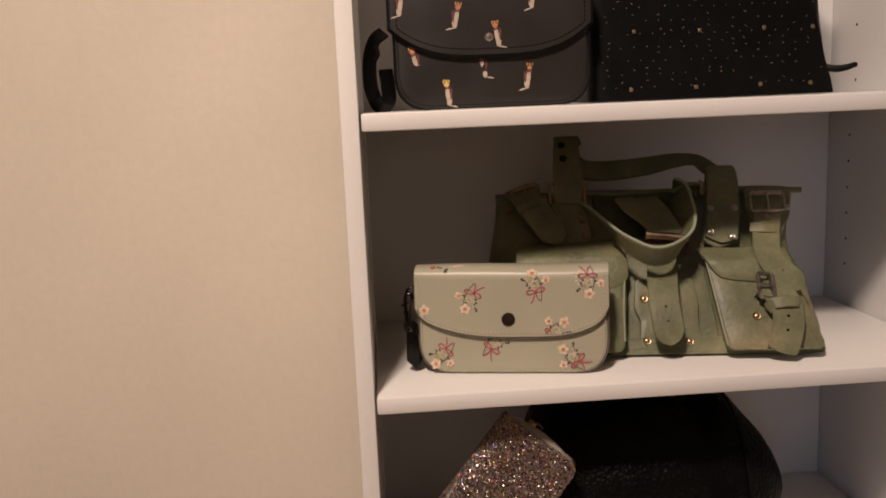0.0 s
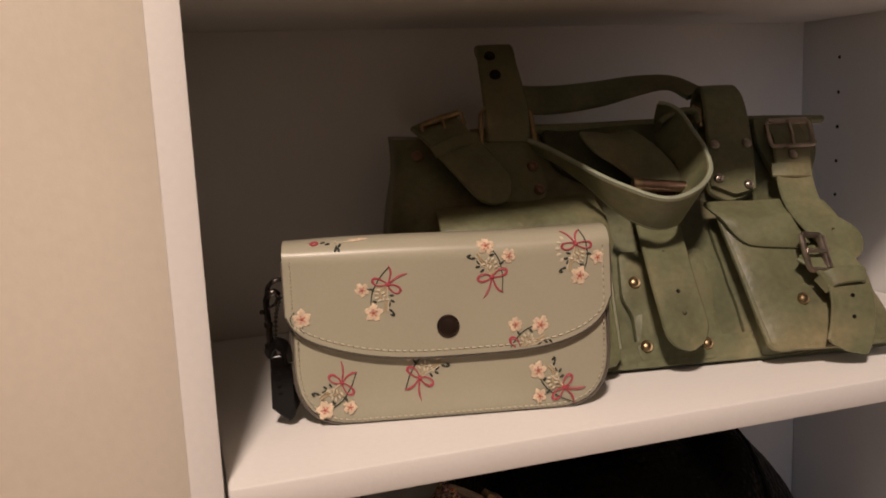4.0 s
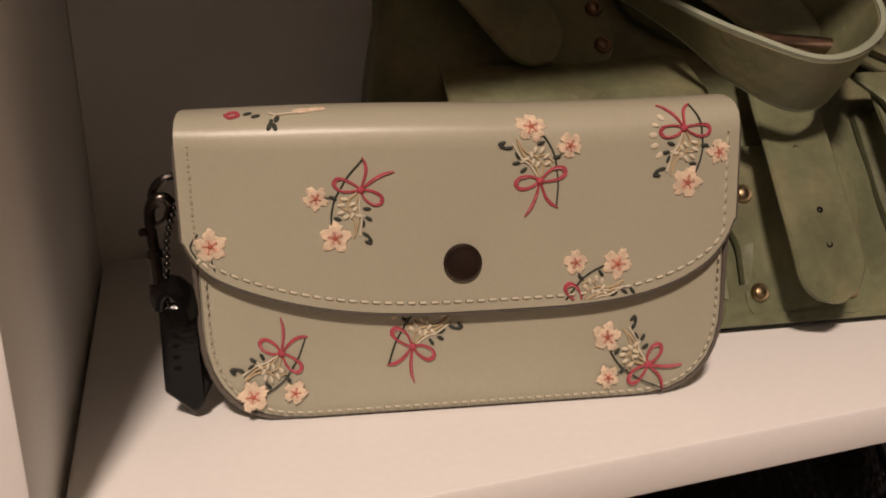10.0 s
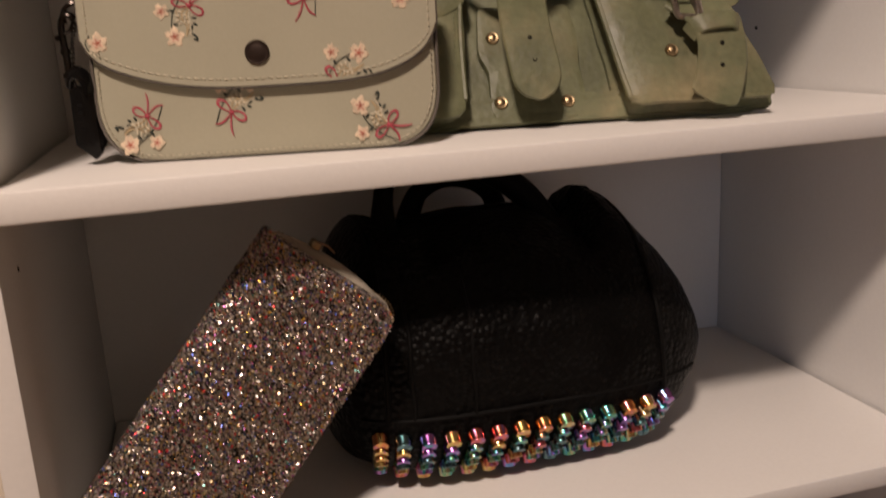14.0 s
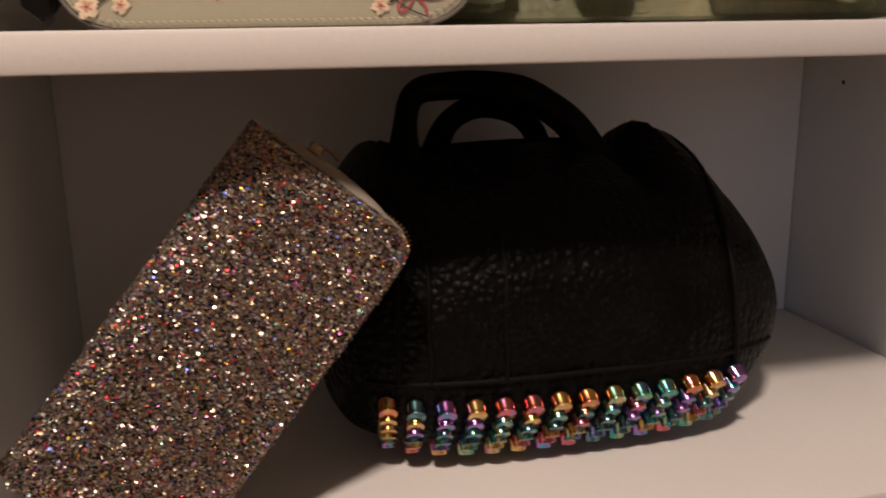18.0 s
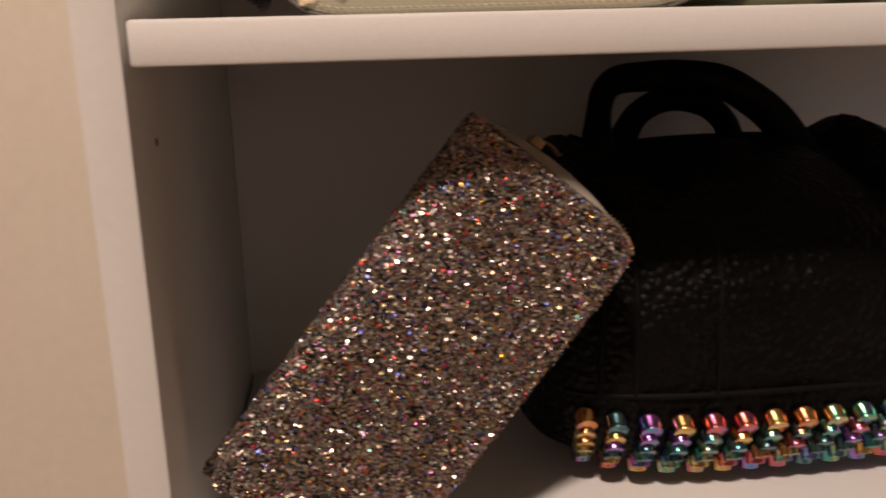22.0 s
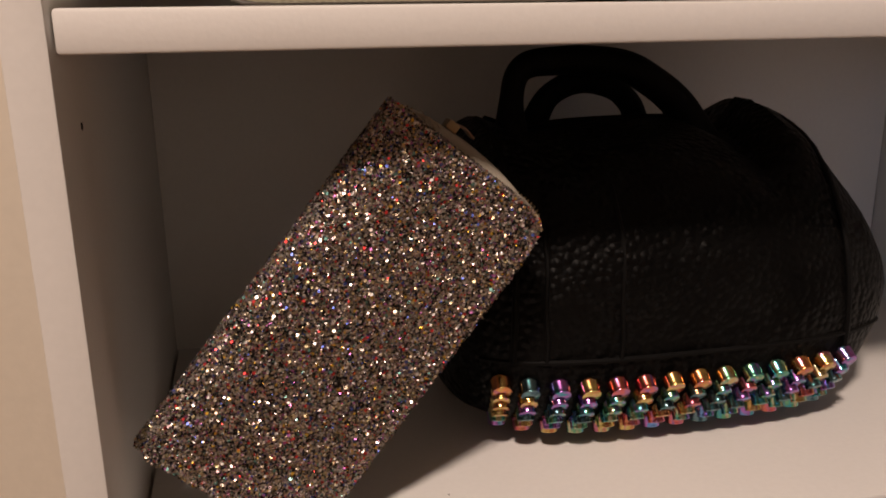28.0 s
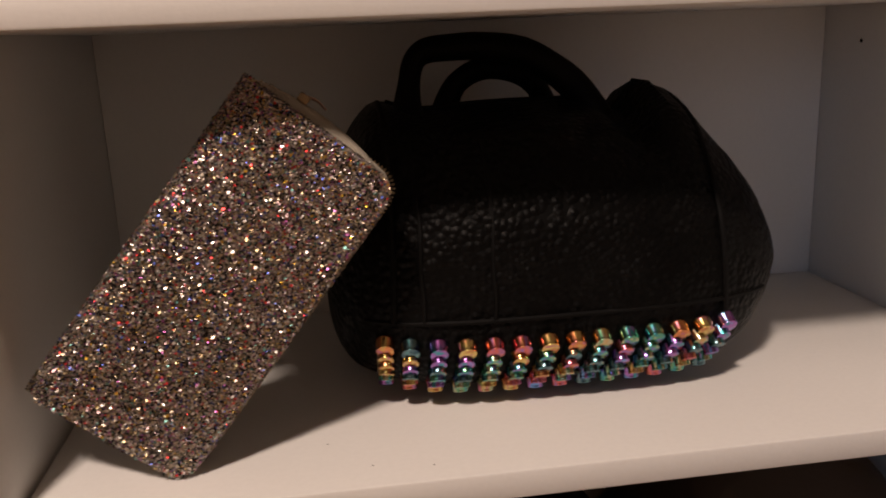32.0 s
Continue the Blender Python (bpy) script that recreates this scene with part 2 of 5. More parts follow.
def oil_slick(name, stops):
    """Anodised metal that shifts through a few hues over a stud."""
    m = bpy.data.materials.new(name)
    m.use_nodes = True
    n, l = m.node_tree.nodes, m.node_tree.links
    b = n["Principled BSDF"]
    b.inputs["Metallic"].default_value, b.inputs["Roughness"].default_value = 1.0, 0.2
    co = n.new("ShaderNodeTexCoord")
    info = n.new("ShaderNodeObjectInfo")
    add = n.new("ShaderNodeVectorMath")
    l.new(co.outputs["Object"], add.inputs[0])
    l.new(info.outputs["Random"], add.inputs[1])
    noise_tex = n.new("ShaderNodeTexNoise")
    noise_tex.inputs["Scale"].default_value, noise_tex.inputs["Detail"].default_value = 260, 1
    flat = n.new("ShaderNodeVectorMath")
    flat.operation = "MULTIPLY"
    flat.inputs[1].default_value = (1.0, 1.0, 0.22)
    l.new(add.outputs[0], flat.inputs[0])
    l.new(flat.outputs[0], noise_tex.inputs["Vector"])
    ramp = n.new("ShaderNodeValToRGB")
    l.new(noise_tex.outputs["Fac"], ramp.inputs["Fac"])
    fill_ramp(ramp, stops)
    ramp.color_ramp.interpolation = "EASE"
    l.new(ramp.outputs["Color"], b.inputs["Base Color"])
    return m


GLITTER, FLAKE = glitter_base(), flake_material()
PINK, TEAL, VIOLET, GOLDEN, ORANGE, GRASS, PALE = (0.50, 0.17, 0.25), (0.07, 0.32, 0.38), (0.27, 0.17, 0.46), (0.60, 0.40, 0.14), (0.54, 0.22, 0.11), (0.15, 0.38, 0.22), (0.52, 0.47, 0.32)
SLICK = {
    "orange": oil_slick("orange_pink_anodised", [(0.32, PINK), (0.44, ORANGE), (0.56, (0.72, 0.26, 0.10)), (0.66, GOLDEN)]),
    "teal": oil_slick("dark_teal_anodised", [(0.32, (0.05, 0.10, 0.13)), (0.5, (0.14, 0.22, 0.25)), (0.62, (0.10, 0.30, 0.32)), (0.7, ORANGE)]),
    "violet": oil_slick("violet_anodised", [(0.32, TEAL), (0.44, VIOLET), (0.56, (0.46, 0.16, 0.50)), (0.66, (0.16, 0.30, 0.62))]),
    "gold": oil_slick("gold_anodised", [(0.32, ORANGE), (0.46, GOLDEN), (0.58, (0.70, 0.56, 0.20)), (0.68, PINK)]),
    "pink": oil_slick("pink_anodised", [(0.32, VIOLET), (0.44, PINK), (0.56, (0.66, 0.16, 0.16)), (0.68, ORANGE)]),
    "pale": oil_slick("pale_gold_anodised", [(0.32, GRASS), (0.46, PALE), (0.58, GOLDEN), (0.68, PINK)]),
    "green": oil_slick("green_anodised", [(0.32, VIOLET), (0.42, TEAL), (0.54, GRASS), (0.66, PALE)]),
}


# ---- mesh helpers ----
def data_mesh(name, verts, faces, mat, smooth=True, angle=40):
    me = bpy.data.meshes.new(name)
    me.from_pydata([tuple(v) for v in verts], [], faces)
    me.update()
    bm = bmesh.new()
    bm.from_mesh(me)
    bmesh.ops.recalc_face_normals(bm, faces=bm.faces)
    for f in bm.faces:
        f.smooth = smooth
    if smooth:
        for e in bm.edges:
            if len(e.link_faces) == 2 and e.calc_face_angle(0) > radians(angle):
                e.smooth = False
    bm.to_mesh(me)
    bm.free()
    me.materials.append(mat)
    return me


def part(name, shape, mat, parent=None, label="", smooth=True, angle=40):
    """One mesh object out of (verts, faces), under a thing or a part."""
    ob = new(name, data_mesh(name, shape[0], shape[1], mat, smooth, angle))
    if parent:
        ob.parent = parent
    if label:
        tagged(ob, label)
    return ob


def thing(name, base, label, category, group="", turn=0):
    ob = new(name)
    ob.empty_display_size = 0.05
    ob.matrix_world = pose(*base, 0, 0, turn)
    return tagged(ob, label, category, group)


def joined(shapes):
    verts, faces = [], []
    for v, f in shapes:
        k = len(verts)
        verts += [tuple(p) for p in v]
        faces += [tuple(i + k for i in q) for q in f]
    return verts, faces


def moved(shape, m):
    return [m @ Vector(v) for v in shape[0]], shape[1]


def loft(rings, caps=True, closed=True):
    n = len(rings[0])
    verts = [p for r in rings for p in r]
    faces = []
    for a in range(len(rings) - 1):
        for i in range(n if closed else n - 1):
            j = (i + 1) % n
            faces.append((a * n + i, a * n + j, (a + 1) * n + j, (a + 1) * n + i))
    if caps:
        faces.append(tuple(range(n - 1, -1, -1)))
        faces.append(tuple((len(rings) - 1) * n + i for i in range(n)))
    return verts, faces


def box(lo, hi, r=0.0015):
    """A box with rounded edges."""
    x0, y0, z0 = lo
    x1, y1, z1 = hi
    r = min(r, (x1 - x0) / 2.1, (y1 - y0) / 2.1, (z1 - z0) / 2.1)

    def ring(z, i):
        return [Vector((x, y, z)) for x, y in rounded([(x0 + i, y0 + i), (x1 - i, y0 + i), (x1 - i, y1 - i), (x0 + i, y1 - i)], max(r - i, r * 0.2), 2)]
    k = r * 0.3
    return loft([ring(z0, r), ring(z0 + k, k), ring(z0 + r, 0), ring(z1 - r, 0), ring(z1 - k, k), ring(z1, r)])


def rounded(pts, r, n=4):
    """A polygon with its corners rounded; r is one radius or one a corner."""
    out, m = [], len(pts)
    rs = r if isinstance(r, (list, tuple)) else [r] * m
    for i, p in enumerate(pts):
        p, a, b = Vector(p), Vector(pts[i - 1]), Vector(pts[(i + 1) % m])
        u, v = (a - p), (b - p)
        lu, lv = u.length, v.length
        k = min(rs[i], lu * 0.49, lv * 0.49)
        s, e = p + u * (k / lu), p + v * (k / lv)
        for j in range(n + 1):
            f = j / n
            out.append(s * (1 - f) ** 2 + p * 2 * f * (1 - f) + e * f ** 2)
    return out


def glide(pts, n=8, closed=False):
    """A smooth curve through points (Catmull-Rom)."""
    ps = [Vector(p) for p in pts]
    m = len(ps)
    out = []
    for i in range(m if closed else m - 1):
        if closed:
            a, b, c, d = (ps[(i + k) % m] for k in (-1, 0, 1, 2))
        else:
            b, c = ps[i], ps[i + 1]
            a = ps[i - 1] if i else b * 2 - c
            d = ps[i + 2] if i + 2 < m else c * 2 - b
        for j in range(n):
            t = j / n
            out.append(0.5 * (2 * b + (c - a) * t + (2 * a - 5 * b + 4 * c - d) * t ** 2 + (3 * b - a - 3 * c + d) * t ** 3))
    if not closed:
        out.append(ps[-1])
    return out


def tube(path, r, n=8, closed=False, taper=None):
    rings = []
    m = len(path)
    side = None
    for i, p in enumerate(path):
        a, b = path[(i - 1) % m if closed else max(i - 1, 0)], path[(i + 1) % m if closed else min(i + 1, m - 1)]
        d = (Vector(b) - Vector(a)).normalized()
        if side is None:
            side = d.orthogonal().normalized()
        side = (side - d * side.dot(d)).normalized()
        up = d.cross(side)
        k = r * (taper[i] if taper else 1)
        rings.append([Vector(p) + (side * math.cos(q) + up * math.sin(q)) * k for q in (2 * math.pi * j / n for j in range(n))])
    if closed:
        rings.append(rings[0])
    return loft(rings, caps=not closed)


def strap(path, normals, width, th, tip=0.0, n=8, widths=None):
    """A leather strap with rounded edges; normals: its outer face's direction, at each of the control points; tip: length of a rounded end."""
    ps = glide(path, n)
    ns = glide(normals, n) if len(normals) > 1 else [Vector(normals[0])] * len(ps)
    ws = [v.x for v in glide([(w, 0, 0) for w in widths], n)] if widths else [width] * len(ps)
    lengths = [0]
    for a, b in zip(ps, ps[1:]):
        lengths.append(lengths[-1] + (b - a).length)
    rings = []
    for i, p in enumerate(ps):
        d = (ps[min(i + 1, len(ps) - 1)] - ps[max(i - 1, 0)]).normalized()
        nn = (ns[i] - d * ns[i].dot(d)).normalized()
        s = d.cross(nn)
        w = ws[i] / 2
        left = lengths[-1] - lengths[i]
        if tip and left < tip:
            w *= max(math.sqrt(max(1 - (1 - left / tip) ** 2, 0)), 0.12)
        e = min(th * 0.35, w * 0.3)
        h = th / 2
        prof = [(-w, -h + e), (-w + e, -h), (w - e, -h), (w, -h + e), (w, h - e), (w - e, h), (0, h * 1.12), (-w + e, h), (-w, h - e)]
        rings.append([p + s * x + nn * y for x, y in prof])
    return loft(rings)


def plate(outline, at, levels):
    """A panel: an outline (a convex-ish closed list of 2D points) lofted through levels of (inset fraction, height); at(u, v, height) places a point."""
    cx = sum(p[0] for p in outline) / len(outline)
    cy = sum(p[1] for p in outline) / len(outline)
    size = max(max(p[0] for p in outline) - min(p[0] for p in outline), max(p[1] for p in outline) - min(p[1] for p in outline)) / 2
    rings = []
    for inset, height in levels:
        ring = []
        for p in outline:
            dx, dy = p[0] - cx, p[1] - cy
            dist = math.hypot(dx, dy)
            k = max(1 - inset / max(dist, 1e-6), 0.02)
            ring.append((cx + dx * k, cy + dy * k))
        rings.append([at(u, v, height) for u, v in ring])
    # close the face with shrinking rings, so that a curved panel stays smooth
    for f in (0.7, 0.4, 0.03):
        rings.append([at(cx + (u - cx) * f, cy + (v - cy) * f, levels[-1][1]) for u, v in ring])
    return loft(rings)


def lathe(profile, n=16):
    """A turned shape round z; profile: (radius, height) from bottom to top."""
    rings = [[Vector((r * math.cos(2 * math.pi * j / n), r * math.sin(2 * math.pi * j / n), h)) for j in range(n)] for r, h in profile]
    return loft(rings)


def frame_of(place, out, up=(0, 0, 1)):
    """A pose whose z points along out."""
    z = Vector(out).normalized()
    x = Vector(up).cross(z)
    x = x.normalized() if x.length > 1e-5 else z.orthogonal().normalized()
    y = z.cross(x)
    m = Matrix((x, y, z)).transposed().to_4x4()
    m.translation = place
    return m


def dashes(path, out, length=0.0022, gap=0.0012, r=0.0003):
    """Stitches along a curve that lie on a surface; out(p): the outer direction there."""
    shapes, run, i = [], 0.0, 0
    pts = [Vector(p) for p in path]
    seg = [(b - a).length for a, b in zip(pts, pts[1:])]
    total = sum(seg)

    def spot(s):
        for k, ln in enumerate(seg):
            if s <= ln or k == len(seg) - 1:
                return pts[k].lerp(pts[k + 1], min(s / max(ln, 1e-9), 1))
            s -= ln
    s = 0.0
    while s + length < total:
        a, b = spot(s), spot(s + length)
        d = (b - a).normalized()
        o = Vector(out(a)).normalized()
        w = d.cross(o) * r
        m1, m2 = a.lerp(b, 0.2), a.lerp(b, 0.8)
        h = o * r * 1.1
        v = [a, m1 + w, m1 + h, m1 - w, m2 + w, m2 + h, m2 - w, b]
        shapes.append((v, [(0, 1, 2), (0, 2, 3), (1, 4, 5, 2), (2, 5, 6, 3), (4, 7, 5), (5, 7, 6)]))
        s += length + gap
    return joined(shapes)


def rivet(r=0.0045, h=0.0022):
    return lathe([(r, 0), (r, h * 0.35), (r * 0.86, h * 0.7), (r * 0.62, h * 0.62), (r * 0.55, h * 0.95), (r * 0.25, h * 1.15), (0.00005, h * 1.2)], 14)


# ---- room ----
X0, X1, Y0, Y1, TOP = -2.6, 3.2, -4.6, 0.368, 2.52


def setting(name, lo, hi, mat, label):
    return tagged(part(name, box(lo, hi, 0.002), mat, label=label, smooth=False), label, kind="structure")


setting("wall_north", (X0 - 0.1, Y1, 0), (X1 + 0.1, Y1 + 0.1, TOP), WALL, "plain beige painted wall behind the bookcase")
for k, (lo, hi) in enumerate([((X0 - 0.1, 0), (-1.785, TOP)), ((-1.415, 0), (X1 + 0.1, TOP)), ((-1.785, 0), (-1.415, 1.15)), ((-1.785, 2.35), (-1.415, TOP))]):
    setting(f"wall_south_{k + 1}", (lo[0], Y0 - 0.1, lo[1]), (hi[0], Y0, hi[1]), TAUPE, "plain taupe painted wall round an added, unseen window")
# unseen window, added only to give the cool lamp an opening
window = new("unseen_window_1")
tagged(window, "unseen white-framed window added round a lamp", kind="structure")
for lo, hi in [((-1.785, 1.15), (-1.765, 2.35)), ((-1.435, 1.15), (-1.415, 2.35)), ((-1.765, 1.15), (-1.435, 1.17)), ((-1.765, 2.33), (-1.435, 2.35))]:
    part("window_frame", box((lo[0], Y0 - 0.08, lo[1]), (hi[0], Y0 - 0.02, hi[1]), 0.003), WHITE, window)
# unseen partitions, added so that the cool light reaches only the right side
setting("wall_partition_1", (X0, -2.7, 0), (-0.78, -2.6, TOP), TAUPE, "unseen taupe partition added to block light beside a gap")
setting("wall_partition_2", (0.02, -2.7, 0), (1.55, -2.6, TOP), TAUPE, "unseen taupe partition added to block light beside a gap")
setting("wall_partition_3", (-0.78, -2.7, 2.3), (0.02, -2.6, TOP), TAUPE, "unseen taupe partition added to block light over a gap")
setting("wall_west", (X0 - 0.1, Y0, 0), (X0, Y1, TOP), TAUPE, "plain taupe painted wall")
EY0, EY1, EZ0, EZ1 = -3.95, -3.25, 1.12, 2.12
for k, (lo, hi) in enumerate([((Y0, 0), (EY0, TOP)), ((EY1, 0), (Y1, TOP)), ((EY0, 0), (EY1, EZ0)), ((EY0, EZ1), (EY1, TOP))]):
    setting(f"wall_east_{k + 1}", (X1, lo[0], lo[1]), (X1 + 0.1, hi[0], hi[1]), TAUPE, "plain taupe painted wall round an added, unseen window")
setting("floor", (X0 - 0.1, Y0 - 0.1, -0.1), (X1 + 0.1, Y1 + 0.1, 0), FLOOR, "brown wooden floor")
setting("ceiling", (X0 - 0.1, Y0 - 0.1, TOP), (X1 + 0.1, Y1 + 0.1, TOP + 0.1), CEIL, "white painted ceiling")
# unseen frame, added to house the side lamp in the east wall
window = new("unseen_window_2")
tagged(window, "unseen white-framed window added round a lamp", kind="structure")
for lo, hi in [((EY0, EZ0), (EY0 + 0.03, EZ1)), ((EY1 - 0.03, EZ0), (EY1, EZ1)), ((EY0 + 0.03, EZ0), (EY1 - 0.03, EZ0 + 0.03)), ((EY0 + 0.03, EZ1 - 0.03), (EY1 - 0.03, EZ1))]:
    part("window_frame", box((X1 + 0.02, lo[0], lo[1]), (X1 + 0.07, hi[0], hi[1]), 0.003), WHITE, window)

# ---- bookcase ----
W, D, TH = 0.586, 0.293, 0.016
S1, S2, S3 = 1.338, 1.077, 0.833  # tops of the three shelves that hold the bags
case = thing("bookcase", (0, 0, 0), "tall white melamine bookcase standing against a beige wall", "bookcase")
part("side_panel", box((-TH, -0.001, 0.0), (0, D + 0.012, 2.02), 0.0012), WHITE, case, angle=30)
part("side_panel", box((W, -0.001, 0.0), (W + TH, D + 0.012, 2.02), 0.0012), WHITE, case, angle=30)
part("back_panel", box((0.0005, D, 0.06), (W - 0.0005, D + 0.006, 2.0), 0.0005), WHITE, case, angle=30)
for z in (0.08, 0.33, 0.58, S3, S2, S1, 1.85, 2.02):
    part("shelf", box((0.0020, 0.0, z - TH), (W - 0.0020, D - 0.001, z), 0.0016), WHITE, case, angle=30)
part("plinth", box((0.001, 0.02, 0.0), (W - 0.001, 0.036, 0.063), 0.001), WHITE, case)
cup = lathe([(0.0017, -0.0004), (0.0017, 0.0002), (0.0014, 0.0003), (0.0012, 0.0001)], 12)
peg = data_mesh("peg_hole", *cup, HOLE)
pegs = [(W, 0.246, 1.2865 - 0.0318 * k, -1) for k in range(0, 6)] + [(W, 0.243, 1.033, -1), (W, 0.237, 1.352, -1), (W, 0.239, 1.416, -1), (0, 0.041, 1.031, 1)]
for x, y, z, out in pegs:
    ob = new("peg_hole", peg)
    ob.parent = case
    ob.matrix_local = frame_of((x, y, z), (out, 0, 0))


# ---- flap clutches ----
def clutch(name, base, turn, label, leather, edge, thread, wide=0.184, high=0.1055, flap_low=0.039, flap_side=0.061, snap_v=0.0556, snap_mat=SNAP, edge_r=0.0011, snap_size=1.0, curve=(3.3, 3.3), corner=0.0, stitch=0.0036):
    """A small flap bag; local u across, v up, the flap's face near y = 0. Gives the thing and a function that lays (u, v) on flap or body."""
    top = thing(name, base, label, "handbag", turn=turn)
    u0 = 0.0035
    u1 = u0 + wide
    mid, half = (u0 + u1) / 2, wide / 2
    body_y, depth = 0.0062, 0.036

    def swell(v):
        """The body's front comes forward towards its foot."""
        return -0.0055 * max(1 - max(v, 0) / 0.042, 0) ** 1.3

    def low(u):
        w = min(abs((u - mid) / half), 1)
        return flap_low + (flap_side - flap_low) * ((1 - corner) * w ** curve[u > mid] + corner * w ** 24)

    def flap_y(v, u=mid):
        lean = 0.0055 * max(v - flap_low, 0) / (high - flap_low)
        return lean + 0.0012 * abs((u - mid) / half) ** 4 + 140 * max(v - (high - 0.006), 0) ** 2

    # the body, a soft rounded box narrower at its foot
    ring_uv = rounded([(u0 + 0.002, high - 0.010), (u0 + 0.002, 0.0), (u1, 0.0), (u1, high - 0.010)], [0.006, 0.034, 0.034, 0.006], 8)
    layers = [(0.0045, body_y), (0.0015, body_y + 0.0008), (0.0, body_y + 0.003), (0.0, depth - 0.003), (0.0015, depth - 0.0006), (0.004, depth)]
    body = part("body", plate(ring_uv, lambda u, v, h: Vector((u, h + 0.10 * max(v - flap_low - 0.006, 0) + swell(v) * (depth - h) / depth, v)), layers), leather, top)
    seam = rounded([(u0 + 0.0016, high - 0.03), (u0 + 0.0016, -0.0), (u1 + 0.0003, -0.0), (u1 + 0.0003, high - 0.03)], [0.001, 0.034, 0.034, 0.001], 10)
    part("edge_line", tube([Vector((u, body_y + 0.0034 + swell(v), max(v, 0.0012))) for u, v in seam], 0.0011, 6), edge, top, "dark painted edge")
    inner = rounded([(u0 + 0.0052, high - 0.03), (u0 + 0.0052, 0.0034), (u1 - 0.0032, 0.0034), (u1 - 0.0032, high - 0.03)], [0.001, 0.032, 0.032, 0.001], 10)
    part("stitching", dashes([(u, body_y - 0.0002 + swell(v), v) for u, v in inner], lambda p: (0, -1, 0), 0.0024, 0.0010, 0.00042), thread, body)
    part("stitch_hole", dashes([(u, body_y - 0.0001 + swell(v), v - 0.0001) for u, v in inner], lambda p: (0, -1, 0), 0.0008, 0.0026, 0.00040), edge, body)
    # the flap: one sheet of leather over the top and down the front
    nu, rows = 56, []
    prof = [(depth + 0.001, high - 0.035), (depth + 0.0015, high - 0.012), (depth - 0.002, high - 0.003), (depth - 0.009, high + 0.0012), (0.0200, high + 0.0016), (0.0145, high + 0.0009), (0.0105, high - 0.0005), (0.0076, high - 0.0028)]
    for k in range(nu + 1):
        u = mid + (half + 0.0005) * math.sin(math.pi * (k / nu - 0.5))
        sag = 0.0012 * math.sin(3.1 * (u - u0) / wide * 2.1) * 0.6
        col = [Vector((u, y, v + sag)) for y, v in prof]
        v0, v1 = high - 0.006, low(u)
        for j in range(11):
            v = v0 + (v1 - v0) * j / 10
            col.append(Vector((u, flap_y(v, u) - 0.0002, v + sag * (1 - j / 10))))
        rows.append(col)
    inside = [[p + Vector((0, 0.0022 if i > 7 else 0, 0 if i > 7 else -0.0018)) for i, p in enumerate(c)] for c in rows]
    m = len(rows[0])
    verts = [p for c in rows for p in c] + [p for c in inside for p in c]
    off = len(rows) * m
    faces = []
    for a in range(nu):
        for i in range(m - 1):
            q = (a * m + i, a * m + i + 1, (a + 1) * m + i + 1, (a + 1) * m + i)
            faces += [q, tuple(off + x for x in reversed(q))]
    for a in range(nu):
        faces.append((a * m + m - 1, off + a * m + m - 1, off + (a + 1) * m + m - 1, (a + 1) * m + m - 1))
    for i in range(m - 1):
        faces.append((i, off + i, off + i + 1, i + 1))
        k = nu * m
        faces.append((k + i + 1, off + k + i + 1, off + k + i, k + i))
    flap = part("flap", (verts, faces), leather, top, angle=50)

    def rim(inset, dy, count=70):
        pts = []
        for k in range(10):
            v = high - 0.008 - (high - 0.008 - flap_side) * k / 10
            pts.append(Vector((u0 + inset, flap_y(v, u0) + dy, v)))
        for k in range(count + 1):
            w = math.sin(math.pi * (k / count - 0.5))
            u = mid + w * (half - inset)
            v = low(u) + inset
            pts.append(Vector((u, flap_y(v, u) + dy, v)))
        for k in range(10):
            v = flap_side + (high - 0.008 - flap_side) * (k + 1) / 10
            pts.append(Vector((u1 - inset, flap_y(v, u1) + dy, v)))
        return pts
    part("flap_edge", tube(rim(-0.0006, 0.0002 + edge_r), edge_r, 6), edge, flap, "dark painted edge")
    part("flap_stitching", dashes(rim(stitch, -0.0004), lambda p: (0, -1, 0), 0.0031, 0.0009, 0.00058), thread, flap)
    part("stitch_hole", dashes(rim(stitch, -0.0003)[:], lambda p: (0, -1, 0), 0.0009, 0.0031, 0.00045), edge, flap)
    button = part("snap", moved(lathe([(0.0066, 0), (0.0066, 0.0008), (0.0058, 0.0016), (0.0047, 0.0015), (0.0042, 0.0016), (0.0001, 0.0017)], 24), frame_of((mid - 0.0025, flap_y(snap_v) - 0.0004, snap_v), (0, -1, 0.1)) @ Matrix.Scale(snap_size, 4)), snap_mat, top, "round dark metal snap")

    def lay(u, v, h=0.0, on_flap=True):
        return Vector((u, (flap_y(v, u) - 0.0003 if on_flap else body_y + swell(v) - 0.0003) - h, v))
    return top, flap, body, lay, low


sage, sage_flap, sage_body, lay, sage_low = clutch("clutch_bag", (0.040, 0.0655, S2 + 0.0005), -11.6, "sage green leather clutch embroidered with flowers and red bows", SAGE, SAGE_EDGE, THREAD, wide=0.1885, flap_low=0.0383, flap_side=0.0663, curve=(2.6, 4.2), corner=0.29)


